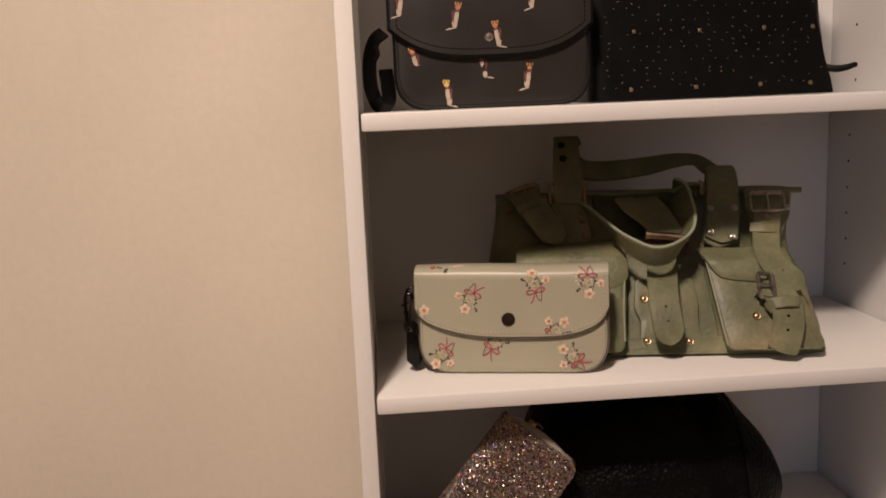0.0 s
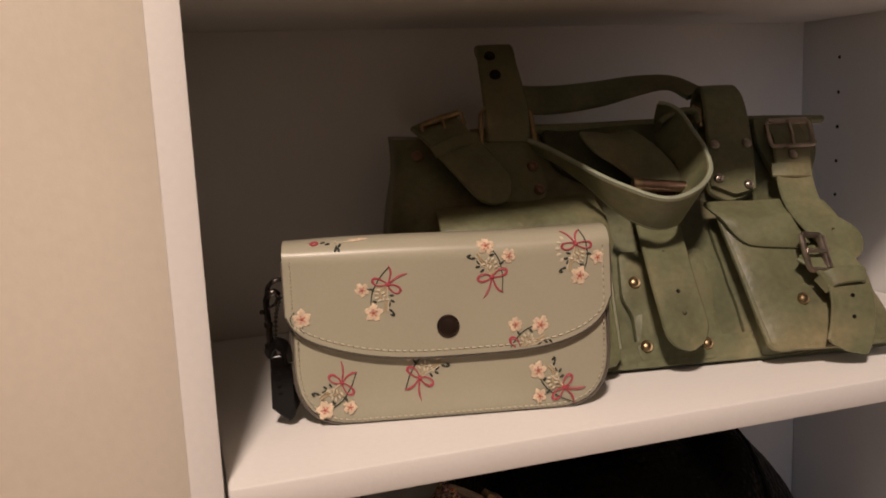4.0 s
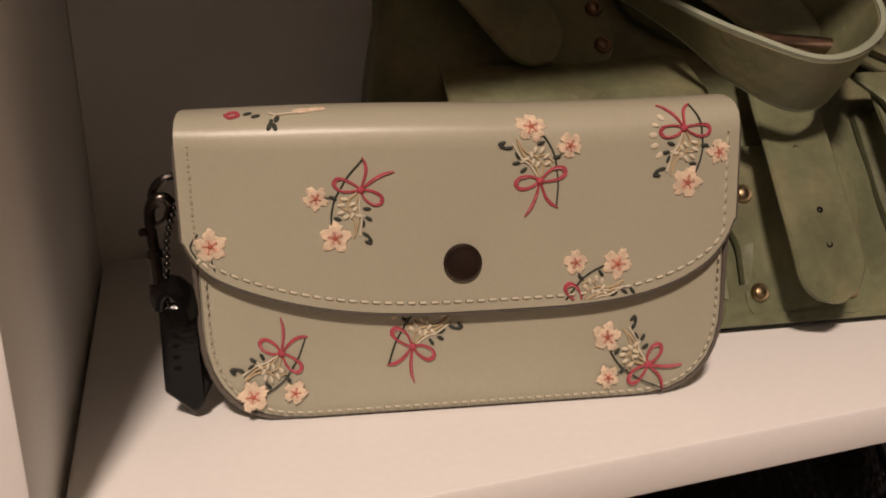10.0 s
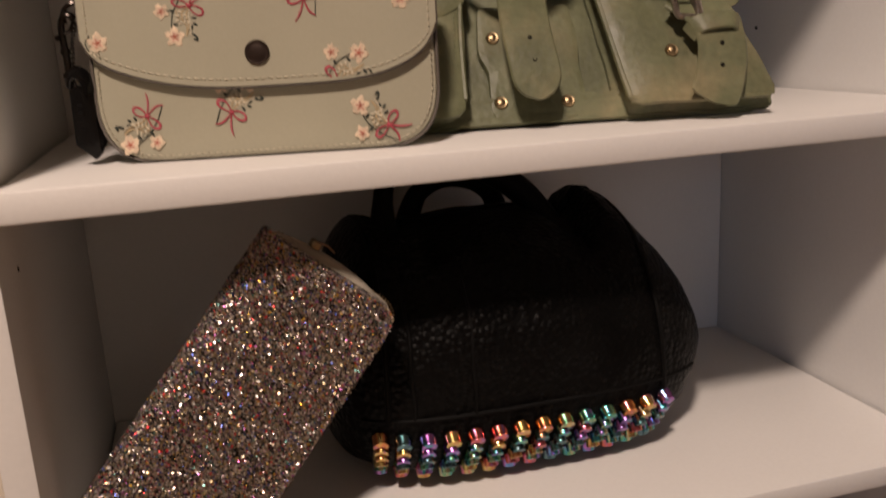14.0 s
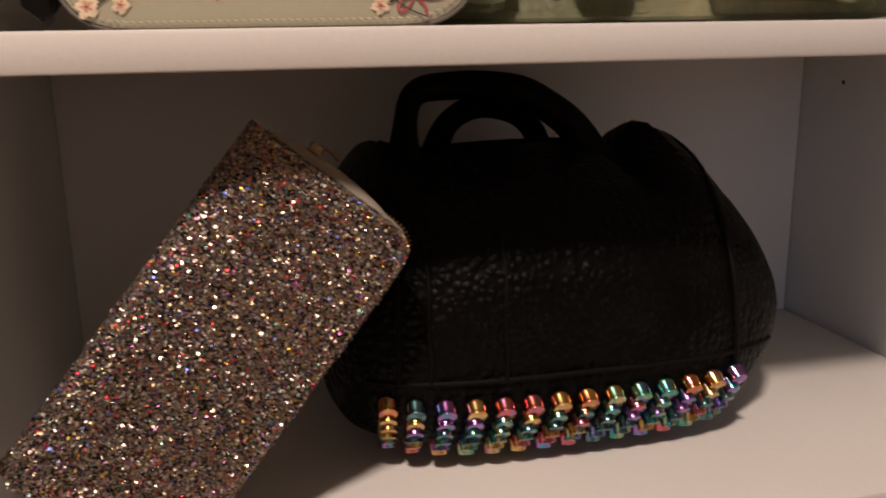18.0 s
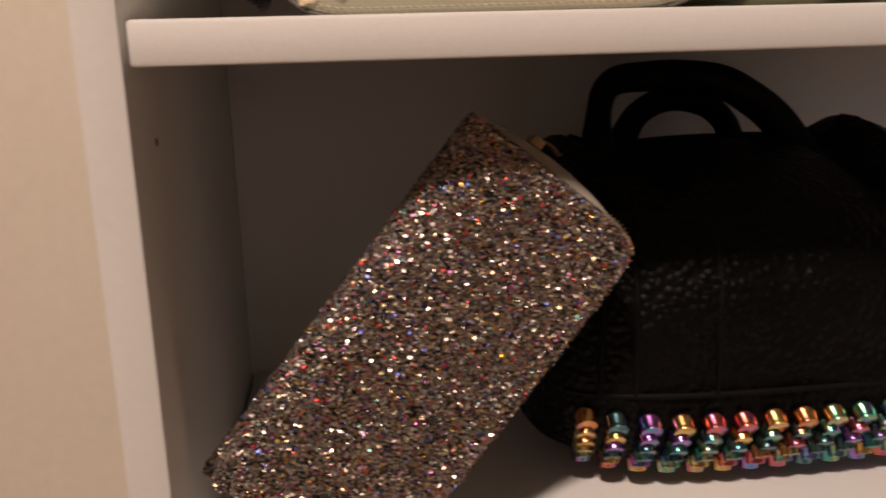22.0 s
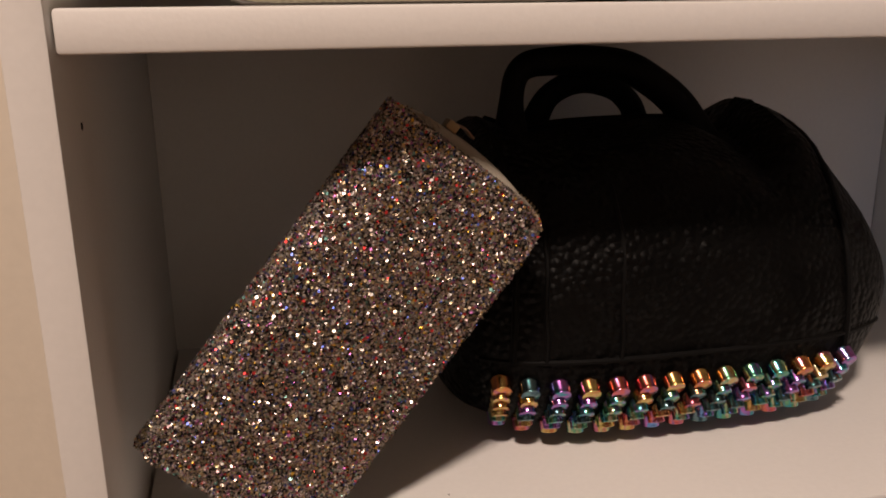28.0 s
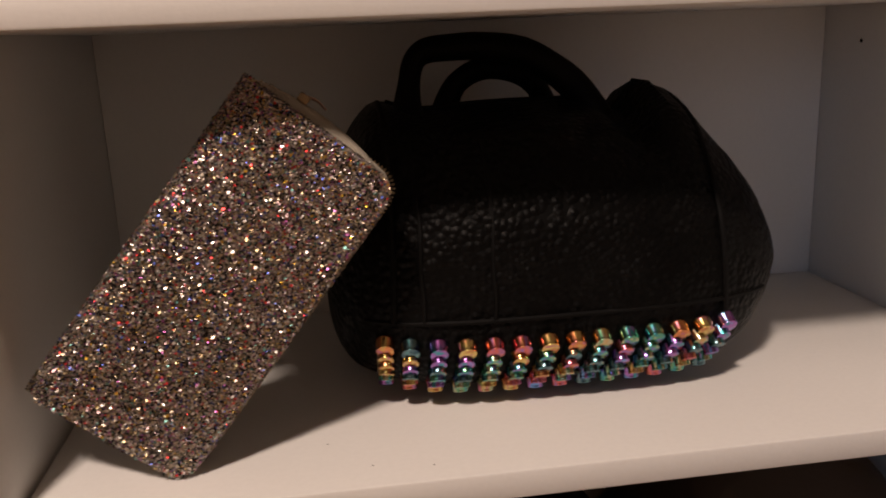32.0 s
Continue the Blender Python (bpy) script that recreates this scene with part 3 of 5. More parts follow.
def dot_blob(c, a, b, ang, lay_at, h=0.0006, n=10):
    """A small raised oval on the surface."""
    rings = []
    for k, hh in ((1.0, 0.0), (0.92, 0.6), (0.55, 1.0), (0.05, 1.1)):
        ring = []
        for j in range(n):
            q = 2 * math.pi * j / n
            x, y = a * k * math.cos(q), b * k * math.sin(q)
            ring.append(lay_at(c[0] + x * math.cos(ang) - y * math.sin(ang), c[1] + x * math.sin(ang) + y * math.cos(ang), h * hh))
        rings.append(ring)
    return loft(rings)


FOLD = [(0.0052, 0.0995), (0.0076, 0.1027), (0.0105, 0.1050), (0.0145, 0.1064), (0.0200, 0.1071)]


def over_fold(u, w, h):
    """On the rounded top of the flap: metres across and up round the fold."""
    sag = 0.00072 * math.sin(6.51 * (u - 0.0035) / 0.1885)
    for (y0, v0), (y1, v1) in zip(FOLD, FOLD[1:]):
        run = math.hypot(y1 - y0, v1 - v0)
        if w <= run or y1 == FOLD[-1][0]:
            f, up = w / run, Vector((0, -(v1 - v0), y1 - y0)).normalized()
            return Vector((u, y0 + (y1 - y0) * f, v0 + (v1 - v0) * f + sag)) + up * (h + 0.0002)
        w -= run


def on_flap_at(u, v, h):
    return over_fold(u, v - 0.0995, h) if v > 0.0995 else lay(u, v, h)


def on_body_at(u, v, h):
    return lay(u, v, h, False)


def thread_line(pts, r, lay_at, keep=None):
    path = [p for p in glide([(p[0], p[1], 0) for p in pts], 6) if keep is None or keep(p.x, p.y)]
    return tube([lay_at(p.x, p.y, r * 0.4) for p in path], r, 5) if len(path) > 1 else ([], [])


def ribbon(pts, width, lay_at, keep=None, h=0.0005):
    """A flat stitched band; its width is given at each control point."""
    path = [p for p in glide([(p[0], p[1], w) for p, w in zip(pts, width)], 6) if keep is None or keep(p.x, p.y)]
    if len(path) < 2:
        return [], []
    rings = []
    for i, p in enumerate(path):
        d = path[min(i + 1, len(path) - 1)] - path[max(i - 1, 0)]
        k = max(math.hypot(d.x, d.y), 1e-9)
        nx, ny = -d.y / k * p.z / 2, d.x / k * p.z / 2
        rings.append([lay_at(p.x + nx * f, p.y + ny * f, h * g) for f, g in ((-1, 0), (-0.6, 1), (0.1, 0.75), (0.6, 1), (1, 0))])
    return loft(rings)


def ruffled(c, size, ang, lay_at, lift, h, lobes=5, deep=0.30, wild=0.10, seed=0):
    """A raised rosette with a ragged outline."""
    rng = random.Random(seed)
    tone = [rng.uniform(-wild, wild) for _ in range(lobes * 8)]
    rings = []
    for k, hh in ((1.0, 0.0), (0.93, 0.75), (0.7, 1.0), (0.4, 0.85), (0.05, 0.6)):
        ring = []
        for j in range(lobes * 8):
            q = 2 * math.pi * j / (lobes * 8)
            r = size * (1 - deep + deep * abs(math.cos(lobes * q / 2)) ** 0.7 + tone[j] * (0.5 + 0.5 * k))
            ring.append(lay_at(c[0] + r * k * math.cos(q + ang), c[1] + r * k * math.sin(q + ang), lift + h * hh))
        rings.append(ring)
    return loft(rings)


def flower(c, size, ang, holder, lay_at):
    """A ragged five-petalled blossom: cream rim, blush heart, rust centre with rays."""
    seed = int(c[0] * 1e5) + int(c[1] * 1e6)
    part("flower", ruffled(c, size, ang, lay_at, 0.0, 0.0005, 5, 0.36, 0.13, seed), PETAL, holder, "cream and pink embroidered flower")
    part("flower_blush", ruffled(c, size * 0.52, ang + 0.25, lay_at, 0.00035, 0.0003, 5, 0.45, 0.12, seed + 1), BLUSH, holder)
    rays = [thread_line([c, (c[0] + size * k * math.cos(ang + i * 1.2566 + 0.2), c[1] + size * k * math.sin(ang + i * 1.2566 + 0.2))], 0.00018, lambda u, v, h: lay_at(u, v, h + 0.0006)) for i, k in enumerate((0.48, 0.36, 0.44, 0.5, 0.38))]
    part("flower_centre", joined([dot_blob(c, size * 0.19, size * 0.15, ang, lambda u, v, h: lay_at(u, v, h + 0.0005), 0.0004, 9)] + rays), CENTRE, holder)


def bouquet(c, angle, m, on_flap=True, scale=1.0):
    """A posy of two blossoms, sprigs and buds tied with a bow; millimetres from the knot, blossoms up; m = -1 mirrors it."""
    turn = radians(angle - (100.5 if m > 0 else 79.5))
    lay_at = on_flap_at if on_flap else on_body_at

    def at(x, y):
        x *= m
        return (c[0] + scale * 0.001 * (x * math.cos(turn) - y * math.sin(turn)), c[1] + scale * 0.001 * (x * math.sin(turn) + y * math.cos(turn)))

    def keep(u, v):
        return not on_flap or v > sage_low(u) + 0.0012

    def run(*pts):
        return [at(*p) for p in pts]

    def buds(spots, long, wide, mat, name, h=0.0005):
        shapes = [dot_blob(at(x, y), long * scale, wide * scale, turn + m * radians(a) + (0 if m > 0 else math.pi), lay_at, h, 9) for x, y, a in spots if keep(*at(x, y))]
        if shapes:
            part(name, joined(shapes), mat, holder)

    holder = part("embroidered_bouquet", joined([
        thread_line(run((-0.6, 1.2), (-1.4, 4.2), (-3.6, 6.6), (-6.3, 9.2), (-8.0, 13.2)), 0.00040, lay_at, keep),
        thread_line(run((0.4, 1.5), (0.9, 5.2), (-1.9, 8.2), (-5.3, 9.8), (-8.4, 14.2)), 0.00036, lay_at, keep),
        thread_line(run((-1.5, 8.0), (1.4, 8.6), (4.4, 6.2)), 0.00030, lay_at, keep), thread_line(run((0.8, 4.6), (2.6, 6.6), (3.4, 5.0)), 0.00030, lay_at, keep)]), SPRIG, sage, "embroidered posy tied with a red bow")
    part("pale_sprig", joined([thread_line(run((-0.9, 1.3), (-3.6, 5.2), (-6.6, 7.6), (-9.6, 12.4)), 0.00036, lay_at, keep), thread_line(run((-3.4, 5.0), (-5.4, 6.4), (-7.2, 6.2)), 0.00026, lay_at, keep)]), CREAM, holder)
    part("stem", joined([thread_line(run((0.3, 15.7), (2.8, 12.3), (4.8, 8.1), (5.6, 3.8), (6.2, -1.3), (5.8, -8.9)), 0.00032, lay_at, keep), thread_line(run((4.9, 8.0), (6.6, 8.6), (8.0, 9.9)), 0.00026, lay_at, keep)]), LEAF, holder)
    buds([(-5.7, 3.7, 35), (-8.2, 6.0, 8), (-7.9, 8.5, -55), (-10.9, 11.0, 5), (-13.1, 11.4, -25), (-13.3, 12.6, 20), (0.0, 12.6, 20), (5.6, 7.9, 12)], 0.00150, 0.00066, LEAF, "leaf_sprig")
    buds([(-1.9, 10.3, 70), (2.0, 8.2, 40), (-0.8, 5.6, 60), (-3.2, 8.6, 100), (2.4, 5.8, 30), (-5.0, 7.3, 20), (0.4, 10.2, 55), (-2.6, 6.2, 80)], 0.00135, 0.00068, CREAM, "pale_leaf_sprig", 0.0006)
    for x, y, size, spin in ((-3.4, 18.3, 0.0056, 0.3), (10.0, 11.7, 0.0044, 0.9)):
        if keep(*at(x, y)):
            flower(at(x, y), size * scale, turn + spin, holder, lay_at)
    bow = [ribbon(run((0, 0), (-3.1, 1.5), (-6.8, 1.1), (-8.3, -1.0), (-6.6, -2.7), (-2.9, -2.0), (0, 0)), [w * 0.00078 * scale for w in (0.9, 1.1, 1.3, 2.0, 1.6, 1.2, 0.9)], lay_at, keep),
           ribbon(run((0, 0), (2.8, 3.0), (5.4, 4.5), (8.2, 4.2), (8.5, 2.1), (6.4, 0.6), (2.4, -0.2), (0, 0)), [w * 0.00078 * scale for w in (0.9, 1.1, 1.2, 1.6, 1.9, 1.3, 1.0, 0.9)], lay_at, keep),
           ribbon(run((0, 0), (-1.3, -5.3), (-3.0, -9.2), (-5.1, -12.0)), [w * 0.00078 * scale for w in (0.9, 1.5, 1.5, 0.5)], lay_at, keep),
           ribbon(run((0, 0), (1.9, -5.3), (4.0, -7.8), (6.4, -9.0)), [w * 0.00078 * scale for w in (0.9, 1.5, 1.5, 0.6)], lay_at, keep)]
    if keep(*c):
        bow.append(dot_blob(c, 0.0014 * scale, 0.0012 * scale, turn, lay_at, 0.0009))
    part("bow", joined(bow), RED, holder, "crimson embroidered bow")
    part("bow_sheen", joined([thread_line(run((-1.2, -4.6), (-2.7, -8.4), (-4.3, -10.8)), 0.00022, lambda u, v, h: lay_at(u, v, h + 0.0004), keep), thread_line(run((-4.6, 1.3), (-6.9, 0.8), (-7.9, -0.9)), 0.00022, lambda u, v, h: lay_at(u, v, h + 0.0004), keep), thread_line(run((4.4, 3.9), (6.9, 4.1), (8.2, 2.8)), 0.00022, lambda u, v, h: lay_at(u, v, h + 0.0004), keep)]), ROSE, holder, "lighter rose stitching along the bow")


for spot in [((0.0618, 0.0816), -119.8, 1, True, 0.97), ((0.1222, 0.0823), 99, 1), ((0.1723, 0.0982), -84.7, -1), ((0.1373, 0.0384), 48.8, -1),
             ((0.0322, 0.0250), -125, -1, False, 0.97), ((0.0777, 0.0246), 57.5, -1, False), ((0.1631, 0.0128), 143.8, -1, False)]:
    bouquet(*spot)
flower((0.0121, 0.0648), 0.0056, 0.4, sage, on_flap_at)
part("stem", joined([thread_line([(0.0072, 0.0610), (0.0056, 0.0650), (0.0082, 0.0690)], 0.0003, on_flap_at), thread_line([(0.0120, 0.0612), (0.0122, 0.0585), (0.0128, 0.0565)], 0.00026, on_flap_at)]), LEAF, sage)
part("pale_sprig", joined([dot_blob((u, v), 0.0014, 0.0006, a, on_flap_at, 0.0005, 8) for u, v, a in ((0.0080, 0.0600, 0.9), (0.0098, 0.0585, 2.2), (0.0104, 0.0608, 0.3))]), CREAM, sage)
# one more posy lies over the rounded top edge
part("leaf_sprig", joined([dot_blob((u, w), 0.0016, 0.0008, a, over_fold, 0.0005, 8) for u, w, a in [(0.0340, 0.0048, 1.5), (0.0352, 0.0030, 1.9), (0.0334, 0.0032, 1.2), (0.0290, 0.0080, 0.3), (0.0262, 0.0098, 0.4), (0.0358, 0.0062, 1.2)]]), LEAF, sage)
part("bow_tail", joined([ribbon([(0.0190, 0.0100), (0.0205, 0.0078), (0.0232, 0.0088), (0.0222, 0.0112), (0.0196, 0.0104)], [0.0014] * 5, over_fold)]), RED, sage)
part("petal", joined([dot_blob((0.0440, 0.0105), 0.0036, 0.0016, 0.0, over_fold, 0.0005), dot_blob((0.0488, 0.0115), 0.0030, 0.0013, 0.0, over_fold, 0.0005)]), PETAL, sage)
part("pale_sprig", joined([thread_line([(0.0330, 0.0100), (0.0352, 0.0082), (0.0390, 0.0088), (0.0430, 0.0092)], 0.0004, over_fold), thread_line([(0.0352, 0.0080), (0.0344, 0.0060)], 0.0003, over_fold)]), CREAM, sage)
# brand lettering becomes a small arc of plain cream bars
part("lettering_bar", joined([dot_blob((0.1712 - 0.0098 * math.cos(a), 0.0958 - 0.0098 * math.sin(a)), 0.0015, 0.0010, a, on_flap_at, 0.0003, 8) for a in (-0.80, -0.42, -0.04, 0.34, 0.72)]), CREAM, sage)

# hang tag on a ring, a clip and a ball chain at the clutch's side
def tag_at(u, y, v):
    return Vector((u, y, v)) * 0.001


part("ring", tube(glide([tag_at(*p) for p in ((-6.5, 13, 76), (-7.2, 13, 80), (-5.6, 13, 83.6), (-2.6, 13, 86.0), (1.2, 14, 86.4), (4.0, 15, 85.0), (5.0, 16, 81.0))], 6), 0.0014, 8), GUNMETAL, sage, "dark metal ring")
clip = part("clasp", tube(glide([tag_at(*p) for p in ((-0.6, 11, 77.8), (-2.6, 10.4, 80.2), (-5.6, 10, 79.6), (-7.6, 10, 76.0), (-7.8, 9.8, 70.0), (-7.4, 9.6, 62.0), (-7.2, 9.4, 54.0), (-7.6, 9.2, 47.0))], 6), 0.0019, 9), GUNMETAL, sage, "long dark metal swivel clip")
part("clasp_gate", tube(glide([tag_at(*p) for p in ((-1.0, 10.8, 77.0), (-2.4, 10, 73.4), (-4.6, 10, 71.4), (-7.4, 10, 70.6))], 5), 0.0012, 7), GUNMETAL, clip)
part("clasp_lever", joined([tube([tag_at(-7.6, 9.8, 69.6), tag_at(-9.6, 9.6, 69.0)], 0.0010, 7), moved(lathe([(0.0002, -0.0016), (0.0013, -0.001), (0.0016, 0), (0.0013, 0.001), (0.0002, 0.0016)], 10), Matrix.Translation(tag_at(-10.4, 9.6, 68.8)))]), GUNMETAL, clip)
part("clasp_collar", joined([tube([tag_at(-7.4, 9.6, 62.6), tag_at(-7.3, 9.5, 60.0)], 0.0026, 10), tube([tag_at(-7.3, 9.4, 50.2), tag_at(-7.5, 9.3, 47.6)], 0.0030, 10)]), GUNMETAL, clip)
chain_path = glide([tag_at(*p) for p in ((0.2, 10.5, 76.4), (-1.6, 9.4, 71.0), (-2.9, 8.8, 65.6), (-3.4, 8.4, 59.0), (-4.2, 8.0, 53.0), (-5.0, 7.8, 47.6), (-4.6, 7.8, 43.6))], 5)
beads = [moved(lathe([(0.0002, -0.0012), (0.0009, -0.0007), (0.0012, 0), (0.0009, 0.0007), (0.0002, 0.0012)], 8), Matrix.Translation(p)) for p in chain_path[::2]]
part("ball_chain", joined(beads + [tube(chain_path, 0.0004, 5)]), GUNMETAL, sage)
# a folded leather bail over the tag's top
part("tag_loop", strap([tag_at(*p) for p in ((-8.6, 9.4, 43.0), (-7.4, 8.4, 47.6), (-4.0, 7.4, 50.6), (0.0, 7.0, 49.0), (2.4, 7.2, 44.6), (3.0, 7.6, 39.0))], [(-0.8, -0.5, 0.4), (-0.6, -0.6, 0.6), (-0.1, -0.7, 0.8), (0.4, -0.7, 0.7), (0.8, -0.6, 0.3), (0.9, -0.5, 0)], 0.0085, 0.0030), BLACK_TAG, sage, "folded glossy black leather bail")
tag_out = rounded([(-7.8, 43.5), (-8.9, 11.4), (0.8, 2.6), (4.4, 6.5), (4.6, 30.0), (3.4, 43.0)], [2, 1, 1, 1, 2, 2], 3)
tag_body = part("hang_tag", plate([p * 0.001 for p in tag_out], lambda u, v, h: Vector((u, 0.0085 + 0.02 * (0.04 - v) - h, v)), [(0.0006, -0.0030), (0, -0.0024), (0, 0.0010), (0.0008, 0.0016), (0.003, 0.0017)]), BLACK_TAG, sage, "black leather hang tag", angle=30)
part("tag_side", plate([p * 0.001 for p in rounded([(4.5, 32.0), (2.0, 3.6), (7.2, 12.6), (6.4, 30.0)], 0.8, 3)], lambda u, v, h: Vector((u, 0.0102 + 0.6 * (u - 0.0044) - h, v)), [(0, -0.0016), (0, 0.0008), (0.0006, 0.0012)]), BLACK_TAG, tag_body)
part("tag_bars", joined([dot_blob((-0.0035, 0.033 - 0.0042 * k), 0.0015, 0.0009, 0.05, lambda x, y, h: Vector((x, 0.0067 + 0.02 * (0.04 - y) - h, y)), 0.0002, 6) for k in range(4)]), BLACK_SMOOTH, tag_body)


# ---- green buckled satchel ----
LEAN = radians(28.6)
bag = thing("satchel", (0.30, 0.072, S2), "slouching olive-green leather satchel with buckled pockets, belts and handles", "handbag", turn=-8.53)


def G(u, v, d=0.0):
    """On the satchel's leaning front: millimetres across, up the slope and out of it."""
    return Vector((u, v * math.sin(LEAN) - d * math.cos(LEAN), v * math.cos(LEAN) + d * math.sin(LEAN))) * 0.001


GOUT = (G(0, 0, 1000)).normalized()
GUP = G(0, 1000, 0).normalized()


def soft(p, amp=0.002, scale=22):
    return p + Vector(noise.noise_vector(p * scale)) * amp


rings = []
for k in range(17):
    z = 0.0015 + 0.157 * k / 16
    f = z / 0.159
    front, back = 0.545 * z + 0.001, 0.150 - 0.01 * f
    back = max(back, front + 0.028)
    grow = 0.006 * math.sin(math.pi * min(f * 1.2, 1))
    u0, u1 = -0.177 + 0.004 * f - grow, 0.166 - 0.010 * f - 0.017 * math.exp(-((f - 0.64) / 0.22) ** 2)
    r = 0.026 - 0.010 * f
    ring = rounded([(u0, front), (u1, front + 0.004), (u1, back), (u0, back)], r, 6)
    # subdivide the long runs so that the leather can sag
    full = []
    for a, b in zip(ring, ring[1:] + ring[:1]):
        steps = max(int((b - a).length / 0.014), 1)
        full += [a.lerp(b, s / steps) for s in range(steps)]
    rings.append(full)


def resampled(ring, n):
    total = [0]
    m = len(ring)
    for i in range(m):
        total.append(total[-1] + (Vector(ring[(i + 1) % m]) - Vector(ring[i])).length)
    out, k = [], 0
    for j in range(n):
        s = total[-1] * j / n
        while total[k + 1] < s:
            k += 1
        out.append(Vector(ring[k]).lerp(Vector(ring[(k + 1) % m]), (s - total[k]) / max(total[k + 1] - total[k], 1e-9)))
    return out


rings = [[soft(Vector((p.x, p.y, 0.0015 + 0.157 * k / 16)), 0.0035 if k else 0.0, 26) for p in resampled(r, 90)] for k, r in enumerate(rings)]
part("body", loft(rings), GREEN, bag, "soft sage-green leather body")
# rolled top edge and open mouth
part("mouth_edge", tube(glide([G(-150, 182, -4), G(-90, 184, 0), G(-30, 183, 1), G(40, 184, 0), G(110, 183, -1), G(160, 182, -3)], 8), 0.0032, 8), GREEN, bag)
part("base_panel", plate(rounded([(-150, 2), (160, 2), (158, 20), (-148, 20)], 5, 3), lambda u, v, h: G(u, v, h + 1.0 + 1.5 * math.sin(u * 0.04)), [(0, -1), (0, 2.2), (1.2, 3.2)]), GREEN, bag)


def pocket(u_lo, u_hi, lean_lo, lean_hi, top, d, name):
    """A bellows pocket: a bulging front on the leaning face, narrower at its top."""
    out = rounded([(u_lo + lean_lo, top), (u_lo, 1), (u_hi, 1), (u_hi + lean_hi, top)], [7, 9, 9, 7], 5)
    full = resampled([Vector(p) for p in out], 64)
    wob = lambda u, v, h: soft(G(u, v, h + 0.035 * (top - v) * h / d), 0.0012, 45)
    return part(name, plate(full, wob, [(0, -2), (0, d * 0.05), (7, d * 0.28), (7.5, d * 0.50), (1.5, d * 0.80), (0, d * 0.88), (0.6, d * 0.96), (3, d * 1.0), (8, d * 1.04), (25, d * 1.08), (40, d * 1.06)]), GREEN, bag)


left_pocket = pocket(-150, -43, 2, 7, 99, 20, "pocket")
right_pocket = pocket(58, 155, -12, -30, 104, 21, "pocket")
part("piping", tube(glide([G(-38, 98, 20), G(-38.5, 88, 21), G(-42, 50, 22), G(-43.5, 12, 22)], 8), 0.0016, 6), GREEN, left_pocket)
part("stitching", dashes(glide([G(-42, 98, 20.6), G(-42.5, 88, 21.6), G(-46, 50, 22.6), G(-47.5, 12, 22.6)], 8), lambda p: GOUT, 0.0026, 0.0014, 0.0004), GREEN_THREAD, left_pocket)
part("piping", tube(glide([G(45.5, 104, 18), G(51, 60, 21), G(57, 14, 23), G(62, 5, 23), G(90, 2, 24), G(148, 2, 23)], 8), 0.0018, 6), GREEN, right_pocket)


def flap_of(outline, d, rise, label=""):
    full = resampled([Vector(p) for p in outline], 60)
    return part("pocket_flap", plate(full, lambda u, v, h: soft(G(u, v, h + rise(u, v)), 0.0008, 60), [(0, d), (0, d + 2.0), (1.2, d + 2.8), (12, d + 3.4), (26, d + 3.4)]), GREEN, bag, label)


flap_of(rounded([(-150, 124), (-153, 70), (-52, 66), (-35, 78), (-37, 129)], [4, 16, 14, 6, 4], 5), 20.5, lambda u, v: -0.7 * max(v - 104, 0))
flap_of(rounded([(37, 113), (41, 105), (49, 86), (59, 75), (99, 70), (126, 64), (131, 72), (128, 110)], [3, 5, 9, 8, 12, 6, 6, 3], 4), 23.5, lambda u, v: -0.55 * max(v - 94, 0))


def tab(outline, d, th=2.6, label="", name="tab"):
    return part(name, plate([Vector(p) for p in outline], lambda u, v, h: soft(G(u, v, h), 0.0005, 60), [(0, d - 1), (0, d + th * 0.6), (0.8, d + th), (8, d + th + 0.5)]), GREEN, bag, label)


def rivets(spots, mat=BRASS, r=0.0043):
    shape = data_mesh("rivet", *rivet(r), mat)
    for u, v, d in spots:
        ob = new("rivet", shape)
        ob.parent = bag
        ob.matrix_local = frame_of(G(u, v, d), GOUT)


# centre strip: riveted reinforcement, belt with punched holes and a hanging loop
tab(rounded([(-26, 84), (-29, 50), (-24, 40), (-25, 8), (-18, 3), (2, 4), (2, 84)], [5, 10, 8, 6, 6, 4, 4], 4), 1.5)
tab(rounded([(14, 84), (14, 8), (22, 3), (38, 6), (36, 40), (38, 60), (34, 84)], [4, 4, 6, 6, 8, 8, 4], 4), 1.5)
rivets([(-18.5, 61, 4.6), (-18.5, 16, 4.6), (24.5, 14.5, 4.6)])
belt_path = [G(2, 118, 14), G(1, 96, 18), G(-1.5, 74, 26), G(-2.5, 50, 31), G(-1, 28, 32), G(1.5, 6, 29)]
belt_n = [GOUT + GUP * 0.3, GOUT + GUP * 0.4, GOUT + GUP * 0.3, GOUT + GUP * 0.1, GOUT - GUP * 0.1, GOUT - GUP * 0.25]
belt = part("belt", strap(belt_path, belt_n, 0.031, 0.003, tip=0.017), GREEN, bag, "belt with punched holes and a rounded tip")
punch = data_mesh("punched_hole", *lathe([(0.0014, -0.0003), (0.0014, 0.0003), (0.0009, 0.0002), (0.0002, 0.0)], 10), HOLE)
for u, v, d in [(-3.4, 74, 27.4), (-2.8, 60, 30.6), (-1.6, 45, 33.2), (-0.4, 30, 33.6)]:
    ob = new("punched_hole", punch)
    ob.parent = belt
    ob.matrix_local = frame_of(G(u, v, d), GOUT + GUP * 0.1)
loop_path = [G(-76, 166, 10), G(-66, 152, 22), G(-53, 130, 38), G(-37, 106, 52), G(-15, 91, 58), G(7, 96, 53), G(22, 113, 42), G(28, 136, 27), G(27, 158, 15), G(25, 176, 8), G(23, 185, 3)]
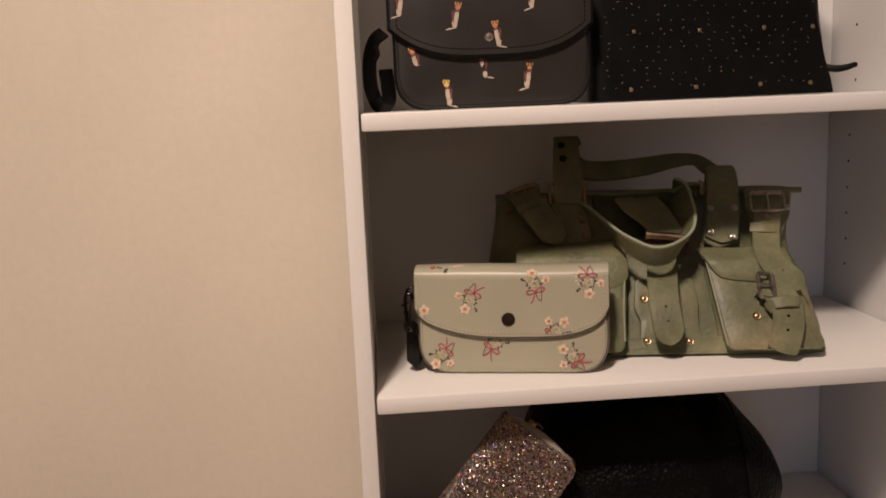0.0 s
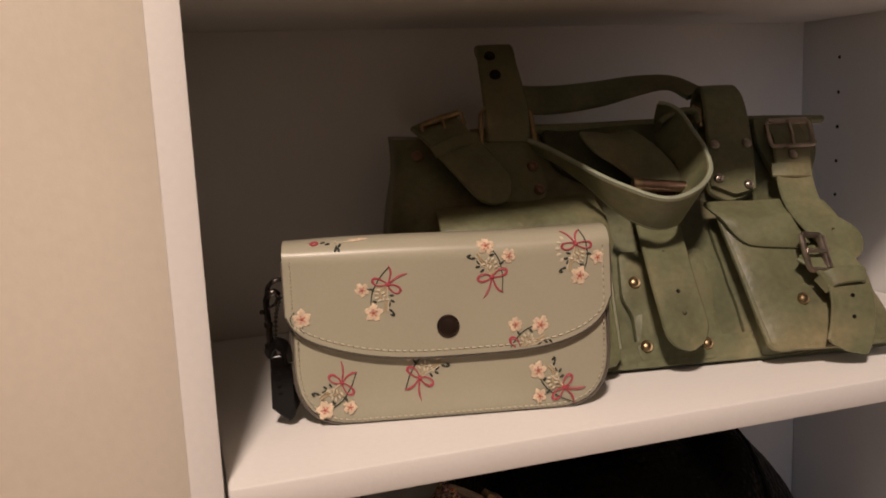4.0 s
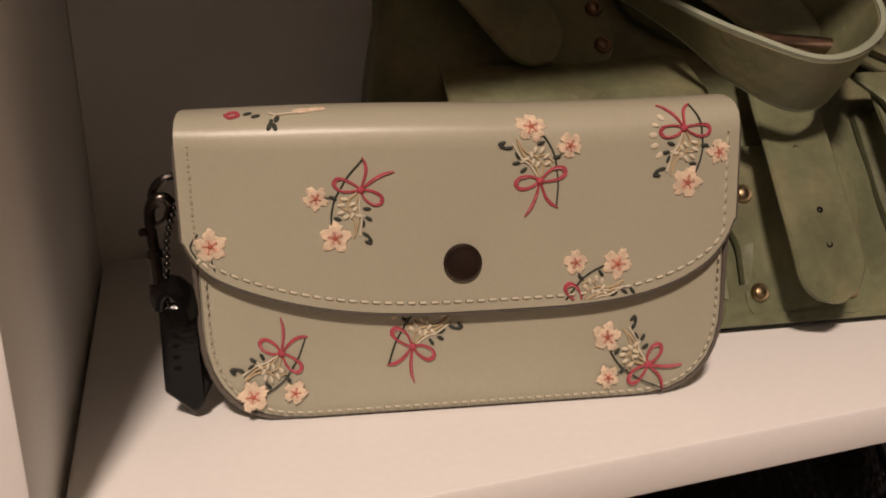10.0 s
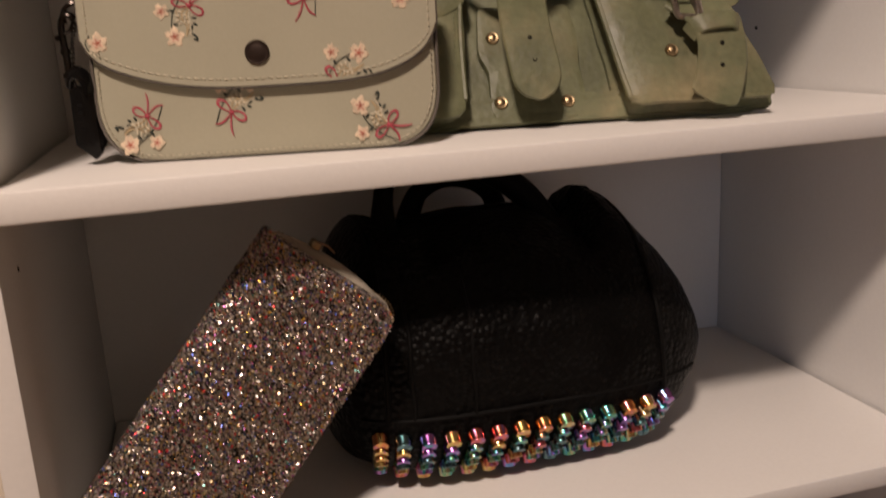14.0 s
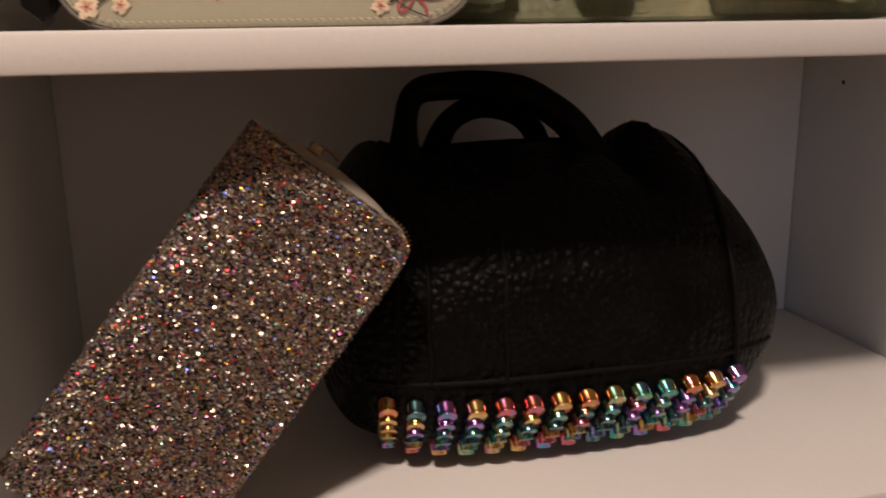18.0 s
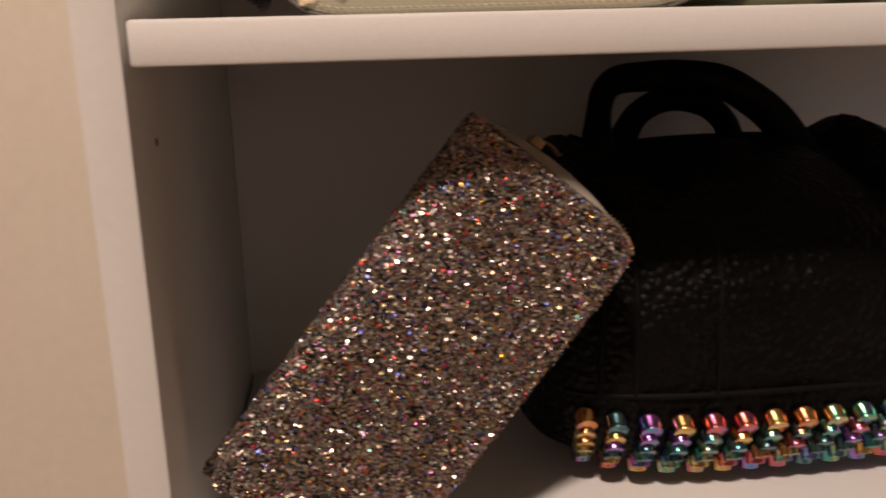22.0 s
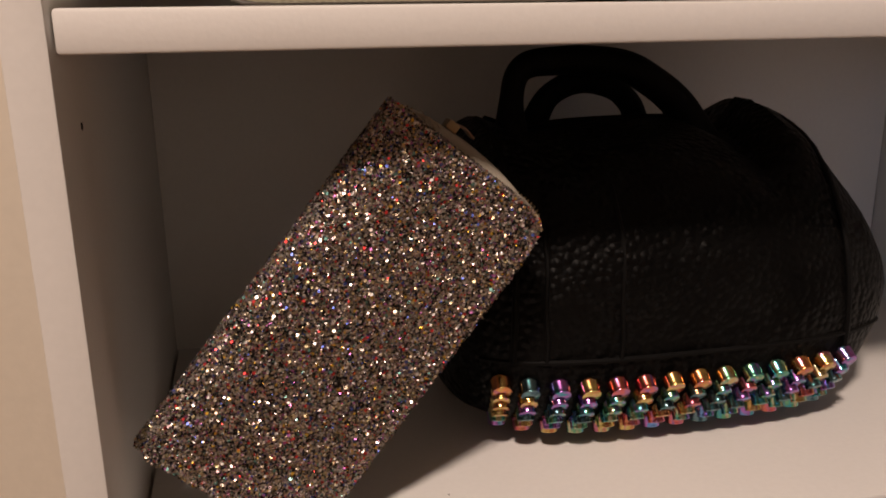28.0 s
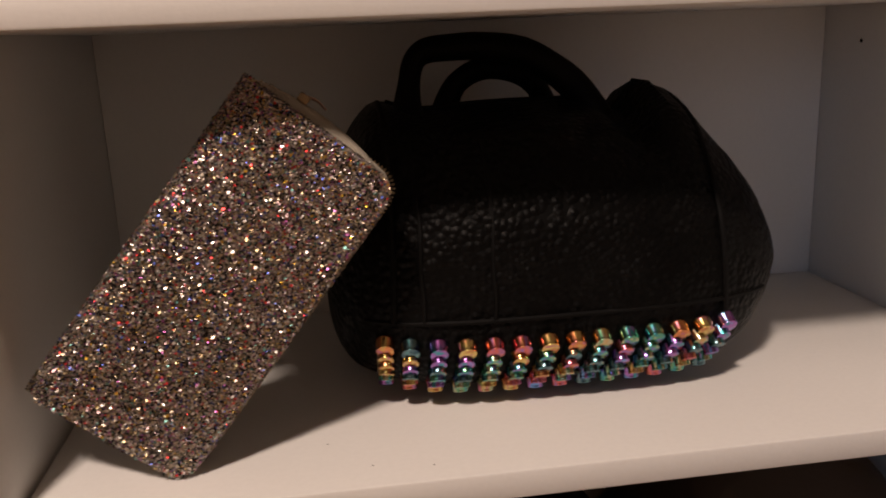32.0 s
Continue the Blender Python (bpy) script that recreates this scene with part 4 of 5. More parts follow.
down = Vector((0, -0.75, -0.62))
loop_n = [Vector((-0.6, -0.2, -0.6)), Vector((-0.65, -0.2, -0.6)), Vector((-0.6, -0.35, -0.6)), Vector((-0.35, -0.65, -0.55)), down, Vector((0.4, -0.55, -0.5)), Vector((0.75, -0.05, -0.4)), Vector((0.78, 0.45, -0.1)), Vector((0.70, 0.62, 0)), Vector((0.6, 0.65, 0.1)), Vector((0.5, 0.6, 0.4))]
loop_w = [0.012, 0.014, 0.018, 0.023, 0.027, 0.030, 0.034, 0.037, 0.037, 0.035, 0.030]
front_handle = part("front_handle", strap(loop_path, loop_n, 0.029, 0.0036, n=10, widths=loop_w), GREEN, bag, "drooping handle strap with a pale raw edge")


def edge_line(path, normals, offset, r, n=10):
    ps, ns = glide(path, n), glide(normals, n)
    out = []
    for i, p in enumerate(ps):
        d = (ps[min(i + 1, len(ps) - 1)] - ps[max(i - 1, 0)]).normalized()
        nn = (ns[i] - d * ns[i].dot(d)).normalized()
        k = min(i / n, len(loop_w) - 1.001)
        half_width = 0.49 * (loop_w[int(k)] + (loop_w[int(k) + 1] - loop_w[int(k)]) * (k - int(k)))
        out.append(p + d.cross(nn) * offset * half_width)
    return out


for side in (-1, 1):
    part("raw_edge", tube(edge_line(loop_path, loop_n, side, 0), 0.0017, 6), GREEN_EDGE, front_handle, "pale raw leather edge")
# dark plate laid on the front, coloured as the mouth's shade
part("mouth_lining", plate(resampled([Vector(p) for p in rounded([(-68, 183), (-60, 150), (-22, 130), (22, 130), (38, 150), (46, 184)], 10, 4)], 50), lambda u, v, h: soft(G(u, v, h), 0.0015, 40), [(0, -2), (0, 2.0), (1.5, 3.0), (10, 2.4)]), MOUTH_SHADE, bag, "dark sheet with the open mouth's shade in its colour")
part("centre_tongue", strap([G(-24, 176, 2), G(-13, 164, 10), G(-2, 149, 16), G(7, 133, 20), G(10, 123, 20)], [GUP + GOUT * 0.4, GOUT + GUP * 0.5, GOUT + GUP * 0.2, GOUT, GOUT], 0.034, 0.0034, widths=[0.052, 0.043, 0.036, 0.032, 0.031]), GREEN, bag, "buckle tongue over the roller bar")
part("handle_root", strap([G(20, 176, 10), G(28, 184, 12), G(38, 188, 10), G(48, 184, 8), G(52, 176, 8)], [GUP - Vector((0.5, 0, 0)), GUP + GOUT * 0.4, GUP + GOUT * 0.4, GUP + Vector((0.6, 0, 0)), Vector((1, -0.3, 0.2))], 0.020, 0.0036), GREEN, bag, "folded root of the front handle")
part("handle_loop", tube([G(u, v, 12) for u, v in ((44, 172), (47, 186), (50, 190), (54, 187), (52, 173))], 0.0015, 7), BRASS, bag, "small brass loop")
part("lining", plate(rounded([(-16, 128), (-8, 108), (30, 108), (32, 128)], 4, 3), lambda u, v, h: G(u, v, h), [(0, 10), (0, 18), (1, 19)]), LINING, bag, "dark brown lining seen below the bar")
part("roller_bar", tube([G(-14, 124.5, 27), G(-11, 124.2, 27), G(26, 120, 27), G(29, 119.7, 27)], 0.0041, 12), BRONZE, bag, "bronze roller bar")
part("roller_cap", tube([G(-15, 124.7, 27), G(-9, 124, 27)], 0.0046, 10), BRASS, bag)

# left side: riveted tab, ring, standing handle end and buckled tongue
tab(rounded([(-110, 180), (-112, 150), (-114, 126), (-92, 121), (-72, 125), (-69, 134), (-72, 155), (-76, 180)], [3, 6, 4, 8, 6, 5, 8, 3], 4), 5, 4.2, label="riveted leather tab")
rivets([(-158, 166, 2.2), (-104, 152, 9.8), (-78, 150, 9.8), (-76, 132, 9.8)], BRONZE, 0.0040)
rivets([(-96, 222, 13.6), (-97, 240, 9.4)], GUNMETAL, 0.0042)
part("handle_ring", tube([G(u, v, d) for u, v, d in [(-113, 168, 12), (-111, 190, 15), (-108, 194, 15), (-79, 193, 15), (-75, 189, 15), (-74, 167, 12)]], 0.0019, 8), BRASS, bag, "rectangular brass ring")
part("handle_end", strap([G(-93, 170, 10), G(-92, 190, 15), G(-92, 210, 13), G(-92, 232, 9), G(-91, 249, 4), G(-90, 255, -5), G(-85, 249, -16)], [GOUT, GOUT, GOUT, GOUT, GOUT + GUP * 0.5, GUP, GUP - GOUT * 0.5], 0.033, 0.0042, widths=[0.031, 0.033, 0.031, 0.029, 0.028, 0.028, 0.026]), GREEN, bag, "stiff standing handle end")
part("back_handle", strap([G(-88, 238, -22), G(-70, 229, -34), G(-40, 229, -40), G(0, 235, -45), G(36, 240, -42), G(58, 234, -30), G(70, 215, -16)], [GUP * 0.2 + GOUT, GOUT + GUP * 0.1, GOUT, GOUT, GOUT + GUP * 0.2, GOUT + GUP * 0.3, GOUT + GUP * 0.5], 0.024, 0.0042, widths=[0.026, 0.026, 0.025, 0.023, 0.020, 0.018, 0.022]), GREEN, bag, "back handle strap")
part("tongue", strap([G(-148, 190, 6), G(-141, 180, 14), G(-128, 158, 19), G(-114, 138, 19), G(-103, 122, 17)], [GOUT + GUP * 0.5, GOUT, GOUT, GOUT, GOUT], 0.031, 0.0038, tip=0.018), GREEN, bag)
part("keeper", strap([G(-149, 160, 19), G(-133, 166, 22), G(-116, 170, 19)], [GOUT], 0.009, 0.0022), GREEN, bag)


def buckle(c, along, across, out, w, h, r, mat, label):
    """A square frame with a prong."""
    c, a, b, o = Vector(c), Vector(along).normalized(), Vector(across).normalized(), Vector(out).normalized()
    pts = rounded([(-w / 2, -h / 2), (w / 2, -h / 2), (w / 2, h / 2), (-w / 2, h / 2)], min(w, h) * 0.18, 3)
    fr = part("buckle", tube([c + b * p.x + a * p.y for p in pts], r, 8, True), mat, bag, label)
    part("prong", tube([c - a * h / 2 + o * r, c + o * r * 1.8, c + a * h / 2 + o * r], r * 0.75, 7), mat, fr)
    part("roller", tube([c - b * w / 2 * 0.9 + a * h / 2, c + b * w / 2 * 0.9 + a * h / 2], r * 1.5, 9), mat, fr)


buckle(G(-139, 183, 15), GUP * 0.9 + GOUT * 0.3 - Vector((0.25, 0, 0)), Vector((1, 0, 0.28)), GOUT, 0.029, 0.009, 0.0016, BRASS, "brass buckle")

# right side: riveted tab, buckled belts over the pocket
tab(rounded([(64, 202), (60, 180), (52, 150), (47, 122), (60, 113), (76, 117), (87, 140), (91, 165), (88, 188), (82, 202)], [3, 6, 8, 5, 6, 5, 6, 6, 6, 3], 4), 8, label="riveted leather tab")
handle_fold = part("handle_fold", strap([G(72, 190, -22), G(73, 206, -12), G(74, 210, 0), G(74, 204, 10), G(73, 188, 14), G(70, 158, 14), G(65, 118, 13)], [-GOUT + GUP * 0.4, GUP - GOUT * 0.5, GUP + GOUT * 0.3, GOUT + GUP * 0.5, GOUT, GOUT, GOUT], 0.034, 0.004, tip=0.006, widths=[0.022, 0.023, 0.026, 0.030, 0.033, 0.035, 0.034]), GREEN, bag, "folded handle end riveted down")
rivets([(82, 156, 16.4), (76, 124, 15.6), (54.5, 130, 15.6), (57, 156, 16.4)], NICKEL, 0.0036)
part("upper_belt", strap([G(119, 180, 2), G(117, 160, 15), G(115, 146, 16), G(111, 126, 18), G(108, 104, 24), G(112, 86, 31), G(122, 73, 34), G(134, 61, 33)], [GUP + GOUT * 0.3, GOUT + GUP * 0.3, GOUT, GOUT, GOUT + GUP * 0.3, GOUT + GUP * 0.2, GOUT, GOUT], 0.028, 0.003, tip=0.012), GREEN, bag, "belt with a curling tip")
part("belt_keeper", strap([G(95, 133, 18), G(109, 131, 21), G(124, 131, 18)], [GOUT], 0.011, 0.0024), GREEN, bag)
tab(rounded([(97, 182), (96, 158), (104, 128), (130, 128), (142, 150), (146, 180)], 5, 4), 4)
buckle(G(116, 161, 19), GUP, Vector((1, 0, 0)), GOUT, 0.034, 0.020, 0.0016, NICKEL, "silvery buckle")
rivets([(114, 144, 18.6), (139, 158, 8)], NICKEL, 0.0034)
part("lower_belt", strap([G(97, 68, 30), G(107, 58, 36), G(115, 44, 38), G(116, 27, 37), G(111, 8, 35), G(106, -4, 31)], [GOUT + GUP * 0.6, GOUT + GUP * 0.3, GOUT, GOUT, GOUT - GUP * 0.1, GOUT - GUP * 0.4], 0.031, 0.003, tip=0.004), GREEN, bag, "belt end hanging over the pocket")
part("belt_keeper", strap([G(98, 40, 34), G(104, 44, 41), G(123, 45, 42), G(132, 42, 34)], [GOUT - Vector((0.5, 0, 0)), GOUT, GOUT, GOUT + Vector((0.5, 0, 0))], 0.012, 0.0024), GREEN, bag)
buckle(G(98, 63, 38), Vector((1, 0, -0.1)), GUP, GOUT, 0.025, 0.014, 0.0021, NICKEL, "tilted antique buckle")
tab(rounded([(78, 46), (82, 24), (104, 22), (104, 46)], 4, 3), 21.5, 3.0)
rivets([(89, 35, 25)], BRASS)
punched = [(113.5, 17, 38.0), (115.5, 31, 39.4), (118, 79, 34.6)]
for u, v, d in punched:
    ob = new("punched_hole", punch)
    ob.parent = bag
    ob.matrix_local = frame_of(G(u, v, d), GOUT)


# ---- glitter wallet ----
WL, WS = Vector((0.632, 0.035, 0.774)).normalized(), Vector((0.766, -0.03, -0.645))
WS = (WS - WL * WS.dot(WL)).normalized()
WN = WL.cross(WS).normalized()
if WN.y > 0:
    WN = -WN
LONG, SHORT, THICK = 0.1938, 0.0944, 0.021
wallet = thing("wallet", (0.0050, 0.0315, 0.8882), "multicoloured glitter zip wallet propped on its corner", "wallet")


def Q(s, a, d):
    """Wallet place: metres across, along and out of its front face."""
    return WS * s + WL * a + WN * d


def droop(s):
    """How far the face has curved back at a distance from the spine."""
    return 0.0070 * (max(0.022 - s, 0) / 0.022) ** 2


def face(s, a, h):
    """On the front: it curves back towards the spine and undulates a little."""
    return Q(s, a, h - droop(s) + 0.0008 * math.sin(a * 40) * math.sin(s * 30))


wall_out = rounded([(0.006, 0.0), (SHORT, 0.0), (SHORT, LONG), (0.006, LONG)], [0.004, 0.016, 0.016, 0.004], 7)
wall_ring = resampled([Vector(p) for p in wall_out], 100)
front_panel = part("front_panel", plate(wall_ring, face, [(0.0015, -0.0062), (0, -0.0055), (0, -0.002), (0.0012, -0.0006), (0.004, 0.0), (0.009, 0.0003), (0.015, 0.0005), (0.022, 0.0008), (0.03, 0.0009), (0.04, 0.001)]), GLITTER, wallet, "front panel covered in glitter")
part("back_panel", plate(wall_ring, lambda s, a, h: Q(s, a, h), [(0.004, -THICK), (0.0012, -THICK + 0.0006), (0, -THICK + 0.002), (0, -THICK + 0.0045), (0.0015, -THICK + 0.0052)]), GLITTER, wallet)
spine = []
for k in range(13):
    q = math.pi * k / 12
    spine.append([Q(0.0085 - 0.0085 * math.sin(q), a, -(THICK + 0.0028) / 2 + (THICK - 0.0028) / 2 * math.cos(q)) for a in (0.001, 0.0025, 0.06, 0.13, LONG - 0.0025, LONG - 0.001)])
part("spine", loft(spine, caps=False, closed=False), GLITTER, wallet)
tape_ring = resampled([Vector(p) for p in rounded([(0.004, 0.0025), (SHORT - 0.0022, 0.0025), (SHORT - 0.0022, LONG - 0.0018), (0.004, LONG - 0.0018)], [0.004, 0.015, 0.015, 0.004], 7)], 80)
part("zip_tape", plate(tape_ring, lambda s, a, h: Q(s, a, h), [(0.001, -THICK + 0.004), (-0.0012, -THICK + 0.0055), (-0.0032, -THICK + 0.0085), (-0.0032, -0.0085), (-0.0012, -0.0058), (0.001, -0.0045)]), TAPE, wallet, "beige zip tape")
zip_line = [p for p in rounded([(0.008, 0.0012), (SHORT + 0.0010, 0.0012), (SHORT + 0.0010, LONG + 0.0012), (0.008, LONG + 0.0012)], [0.001, 0.015, 0.015, 0.001], 8)]
part("zip_teeth", dashes([Q(p.x, p.y, -THICK / 2) for p in zip_line], lambda p: WN, 0.0014, 0.0008, 0.0011), BRASS, wallet)
part("zip_slider", moved(box((-0.003, -0.005, -0.002), (0.003, 0.005, 0.0025), 0.001), frame_of(Q(0.030, LONG + 0.0065, -THICK / 2), WL, WN)), BRASS, wallet)
part("zip_pull", strap([Q(0.031, LONG + 0.0085, -THICK / 2), Q(0.036, LONG + 0.0095, -THICK / 2 - 0.001), Q(0.042, LONG + 0.0085, -THICK / 2 - 0.002)], [WL], 0.005, 0.0012), BRONZE, wallet, "small brass zip pull")
part("fringe_thread", joined([tube(glide([Q(0.012 + k * 0.004, LONG, -0.006), Q(0.014 + k * 0.004, LONG + 0.0035, -0.004), Q(0.019 + k * 0.003, LONG + 0.001 * k, -0.002)], 4), 0.00025, 4) for k in range(3)]), TAPE, wallet)


gusset = []
for k in range(17):
    f = k / 16
    s_at = 0.006 + (SHORT - 0.016) * f
    out = 0.0062 * math.sin(math.pi * min(f * 1.06 + 0.01, 1)) ** 0.55
    gusset.append([Q(s_at, LONG - 0.004 + e * (out + 0.003), -d) for d, e in ((0.0022, 0), (0.0030, 0.6), (0.0050, 0.9), (0.0085, 1.0), (0.0125, 1.0), (0.016, 0.9), (0.018, 0.6), (0.0188, 0))])
part("zip_gusset", loft(gusset, closed=False, caps=False), TAPE, wallet, "beige bulging zip gusset")


def flakes(count, place, seed):
    rng = random.Random(seed)
    verts, faces = [], []
    for _ in range(count):
        p, o = place(rng)
        o = (o + Vector((rng.gauss(0, 0.38), rng.gauss(0, 0.38), rng.gauss(0, 0.38)))).normalized()
        x = o.orthogonal().normalized()
        y = o.cross(x)
        a0 = rng.random() * 6.28
        r = 0.00032 + 0.00070 * rng.random() ** 2.6
        k = len(verts)
        n = rng.choice((4, 5, 6))
        for j in range(n):
            q = a0 + 2 * math.pi * j / n
            verts.append(p + (x * math.cos(q) + y * math.sin(q) * 0.85) * r)
        faces.append(tuple(range(k, k + n)))
    return verts, faces


def on_front(rng):
    while True:
        s, a = 0.004 + rng.random() * (SHORT - 0.005), 0.001 + rng.random() * (LONG - 0.002)
        ds, da = max(s - (SHORT - 0.014), 0), max(abs(a - LONG / 2) - (LONG / 2 - 0.014), 0)
        if math.hypot(ds, da) < 0.0135 or s < 0.05:
            edge = min(SHORT - s, a, LONG - a)
            return face(s, a, 0.0003 + 0.0010 * min(max(edge / 0.02, 0), 1) + 0.0008 * rng.random()), (WN - WS * (0.64 * max(0.022 - s, 0) / 0.022)).normalized()


def on_spine(rng):
    q, a = math.pi * (0.02 + 0.9 * rng.random()), rng.random() * LONG
    o = -WS * math.sin(q) + WN * math.cos(q)
    return Q(0.0085 - 0.0088 * math.sin(q), a, -(THICK + 0.0028) / 2 + ((THICK - 0.0028) / 2 + 0.0003) * math.cos(q)), o.normalized()


def on_rim(rng):
    a, e = rng.random(), rng.random() * 0.006
    if rng.random() < 0.62:
        return Q(SHORT + 0.0002, 0.016 + a * (LONG - 0.032), -e), WS
    end = rng.random() < 0.5
    return Q(0.006 + a * (SHORT - 0.024), LONG + 0.0002 if end else -0.0002, -e), WL if end else -WL


for shape in (flakes(36000, on_front, 3), flakes(7000, on_spine, 4), flakes(2200, on_rim, 5)):
    tagged(part("glitter_flakes", shape, FLAKE, wallet, smooth=False), "loose-looking metallic glitter flakes", kind="stuff")

# ---- studded duffel handbag ----
duffel = thing("duffel_handbag", (0.31, 0.165, S3), "black pebbled leather duffel handbag with iridescent rainbow base studs", "handbag")
SECTION = [(.104, .846), (.089, .849), (.078, .859), (.072, .876), (.070, .900), (.070, .925), (.073, .952), (.084, .978), (.106, .998), (.140, 1.008), (.178, 1.011), (.214, 1.006),
           (.240, .984), (.256, .955), (.262, .92), (.260, .88), (.250, .858), (.230, .848), (.180, .846), (.140, .846)]
sec = glide([(y, z, 0) for y, z in SECTION], 5, True)
NS = len(sec)


def hull(x, i):
    """The duffel's skin at x and at place i round its section (local to its base)."""
    w = (x - 0.31) / (0.150 if x < 0.31 else 0.1475)
    i = i % NS
    a, b = sec[int(i)], sec[(int(i) + 1) % NS]
    y, z = a.lerp(b, i - int(i)).xy
    if z > 0.97:
        lift = (z - 0.97) / 0.036
        z += lift * (0.020 * math.exp(-((x - 0.3800) / (0.014 if x < 0.3800 else 0.030)) ** 2) + 0.018 * math.exp(-((x - 0.192) / 0.022) ** 2) - 0.012 * math.exp(-((x - 0.354) / 0.011) ** 2))
    if w > 0 and z < 0.925:
        w /= 1 - 0.11 * ((0.925 - z) / 0.08) ** 1.3
    e = 3.2 - 1.0 * min(max((z - 0.90) / 0.10, 0), 1) if w > 0 else 3.6
    k = max(1 - abs(w) ** e, 0.0) ** (1 / e)
    y, z = 0.165 + (y - 0.165) * k, 0.895 + (z - 0.895) * k
    return Vector((x - 0.31, y - 0.165, z - 0.838))


rings = []
for j in range(61):
    w = math.sin(math.pi * (j / 60 - 0.5))
    x = 0.31 + 0.1499 * w
    ring = []
    for i in range(NS):
        p = hull(x, i)
        crease = 0.0025 if p.z > 0.02 else 0.0006
        ring.append(p + Vector(noise.noise_vector((p + Vector((3, 1, 2))) * 24)) * crease + Vector(noise.noise_vector(p * 70)) * crease * 0.3)
    rings.append(ring)
part("body", loft(rings), BLACK, duffel, "slouchy pebbled black leather body")


def near(z, start=0, stop=60):
    return min(range(start, stop), key=lambda i: abs(sec[i].y - z))


low_i, high_i = near(0.893, 10, 30), near(0.998, 30, 44)


def out_of(p, amount):
    return p + Vector((0, -amount, 0))


part("base_seam", tube([out_of(hull(0.180 + 0.250 * k / 40, low_i), 0.0002) for k in range(41)], 0.0016, 6), BLACK_SMOOTH, duffel)
for x in (0.213, 0.254):
    part("seam", tube([out_of(hull(x + 0.0006 * math.sin(i), low_i + (high_i - low_i) * i / 14), 0.0004) for i in range(15)], 0.0014, 6), BLACK_SMOOTH, duffel)
for x0, x1, start in ((0.402, 0.388, 4), (0.196, 0.200, low_i)):
    part("end_piping", tube([out_of(hull(x0 + (x1 - x0) * i / 24, start + (high_i + 10 - start) * i / 24), 0.0006) for i in range(25)], 0.0020, 7), BLACK_SMOOTH, duffel)
for path, r, flat in (([(0.215, 0.152, 0.9916), (0.218, 0.162, 1.0087), (0.221, 0.171, 1.0257), (0.225, 0.175, 1.0395), (0.233, 0.176, 1.0464), (0.248, 0.177, 1.0480), (0.271, 0.177, 1.0480), (0.297, 0.177, 1.0438), (0.317, 0.176, 1.0326), (0.332, 0.175, 1.0204), (0.344, 0.172, 1.0045), (0.354, 0.166, 0.9875)], 0.0088, (1.5, 1.15, 0.85, 0.85, 0.95, 1, 1.05, 1.1, 1.15, 1.2, 1.2, 1.2)),
                      ([(0.248, 0.216, 0.9965), (0.253, 0.215, 1.0119), (0.260, 0.214, 1.0231), (0.273, 0.212, 1.0308), (0.288, 0.212, 1.0318), (0.305, 0.212, 1.0267), (0.317, 0.214, 1.0170), (0.323, 0.217, 1.0068), (0.326, 0.219, 0.9945)], 0.0078, (1.3, 1.1, 1, 1, 1, 1, 1, 1.1, 1.3))):
    ease = [v.x for v in glide([(f, 0, 0) for f in flat], 8)]
    part("handle", tube(glide(path, 8), r, 12, taper=ease), BLACK_SMOOTH, duffel, "thick rolled black leather handle").matrix_local = Matrix.Translation((-0.31, -0.165, -0.838))
for x, y in ((0.215, 0.140), (0.352, 0.155)):
    part("handle_tab", moved(box((-0.011, -0.003, -0.024), (0.011, 0.003, 0.016), 0.002), Matrix.Translation((x - 0.31, y - 0.165, 0.996 - 0.838)) @ pose(0, 0, 0, -75, 0, 0)), BLACK_SMOOTH, duffel)
part("zip", tube([hull(0.205 + 0.20 * k / 20, near(1.0109, 40, 60)) + Vector((0, 0, 0.0006)) for k in range(21)], 0.0022, 6), BLACK_SMOOTH, duffel)

stud_shape = lathe([(0.0062, -0.001), (0.0063, 0.0002), (0.0062, 0.0005), (0.0056, 0.0052), (0.0055, 0.0056), (0.0056, 0.0064), (0.0054, 0.0071), (0.0048, 0.0074), (0.0001, 0.0075)], 20)
stud_mesh = {key: data_mesh("stud", *stud_shape, mat, angle=35) for key, mat in SLICK.items()}
first_row = ["orange", "teal", "violet", "gold", "pink", "pink", "gold", "orange", "pale", "green", "green", "orange", "gold", "violet"]
rng = random.Random(11)
rows_i = [near(0.8785, 5, 25) + o for o in (0, -1.75, -3.4, -5.0, -6.6, -8.2)]
lean_down = (0.56, 0.66, 0.80, 0.96, 1.14, 1.34)
for c in range(14):
    x = 0.1886 + 0.0161 * c + (0.0020 if c == 0 else 0)
    for r, (i, q) in enumerate(zip(rows_i, lean_down)):
        p = hull(x - 0.0026 * r * c / 13, i)
        key = first_row[c] if r == 0 else rng.choice(["green", "teal", "violet", "green", "pink", "pale", "violet", "gold"])
        w = (x - 0.31) / 0.150
        side = (0.55 if w > 0 else 0.28) * math.copysign(abs(w) ** 2.4, w)
        o = Vector((side * math.cos(q), -math.cos(q), -math.sin(q)))
        ob = new("stud", stud_mesh[key])
        ob.parent = duffel
        ob.matrix_local = frame_of(p, o) @ Matrix.Scale(0.98 if r == 0 else 0.90, 4)

# ---- upper shelf ----
dark, dark_flap, dark_body, lay_dark, dark_low = clutch("clutch_bag", (0.030, 0.062, S1 + 0.0005), -2, "charcoal leather flap clutch with small cream and orange prints", CHARCOAL, BLACK_SMOOTH, BLACK_TAG, wide=0.188, high=0.125, flap_low=0.0495, flap_side=0.076, snap_v=0.0655, snap_mat=NICKEL, edge_r=0.0034, snap_size=0.62, stitch=0.0052)


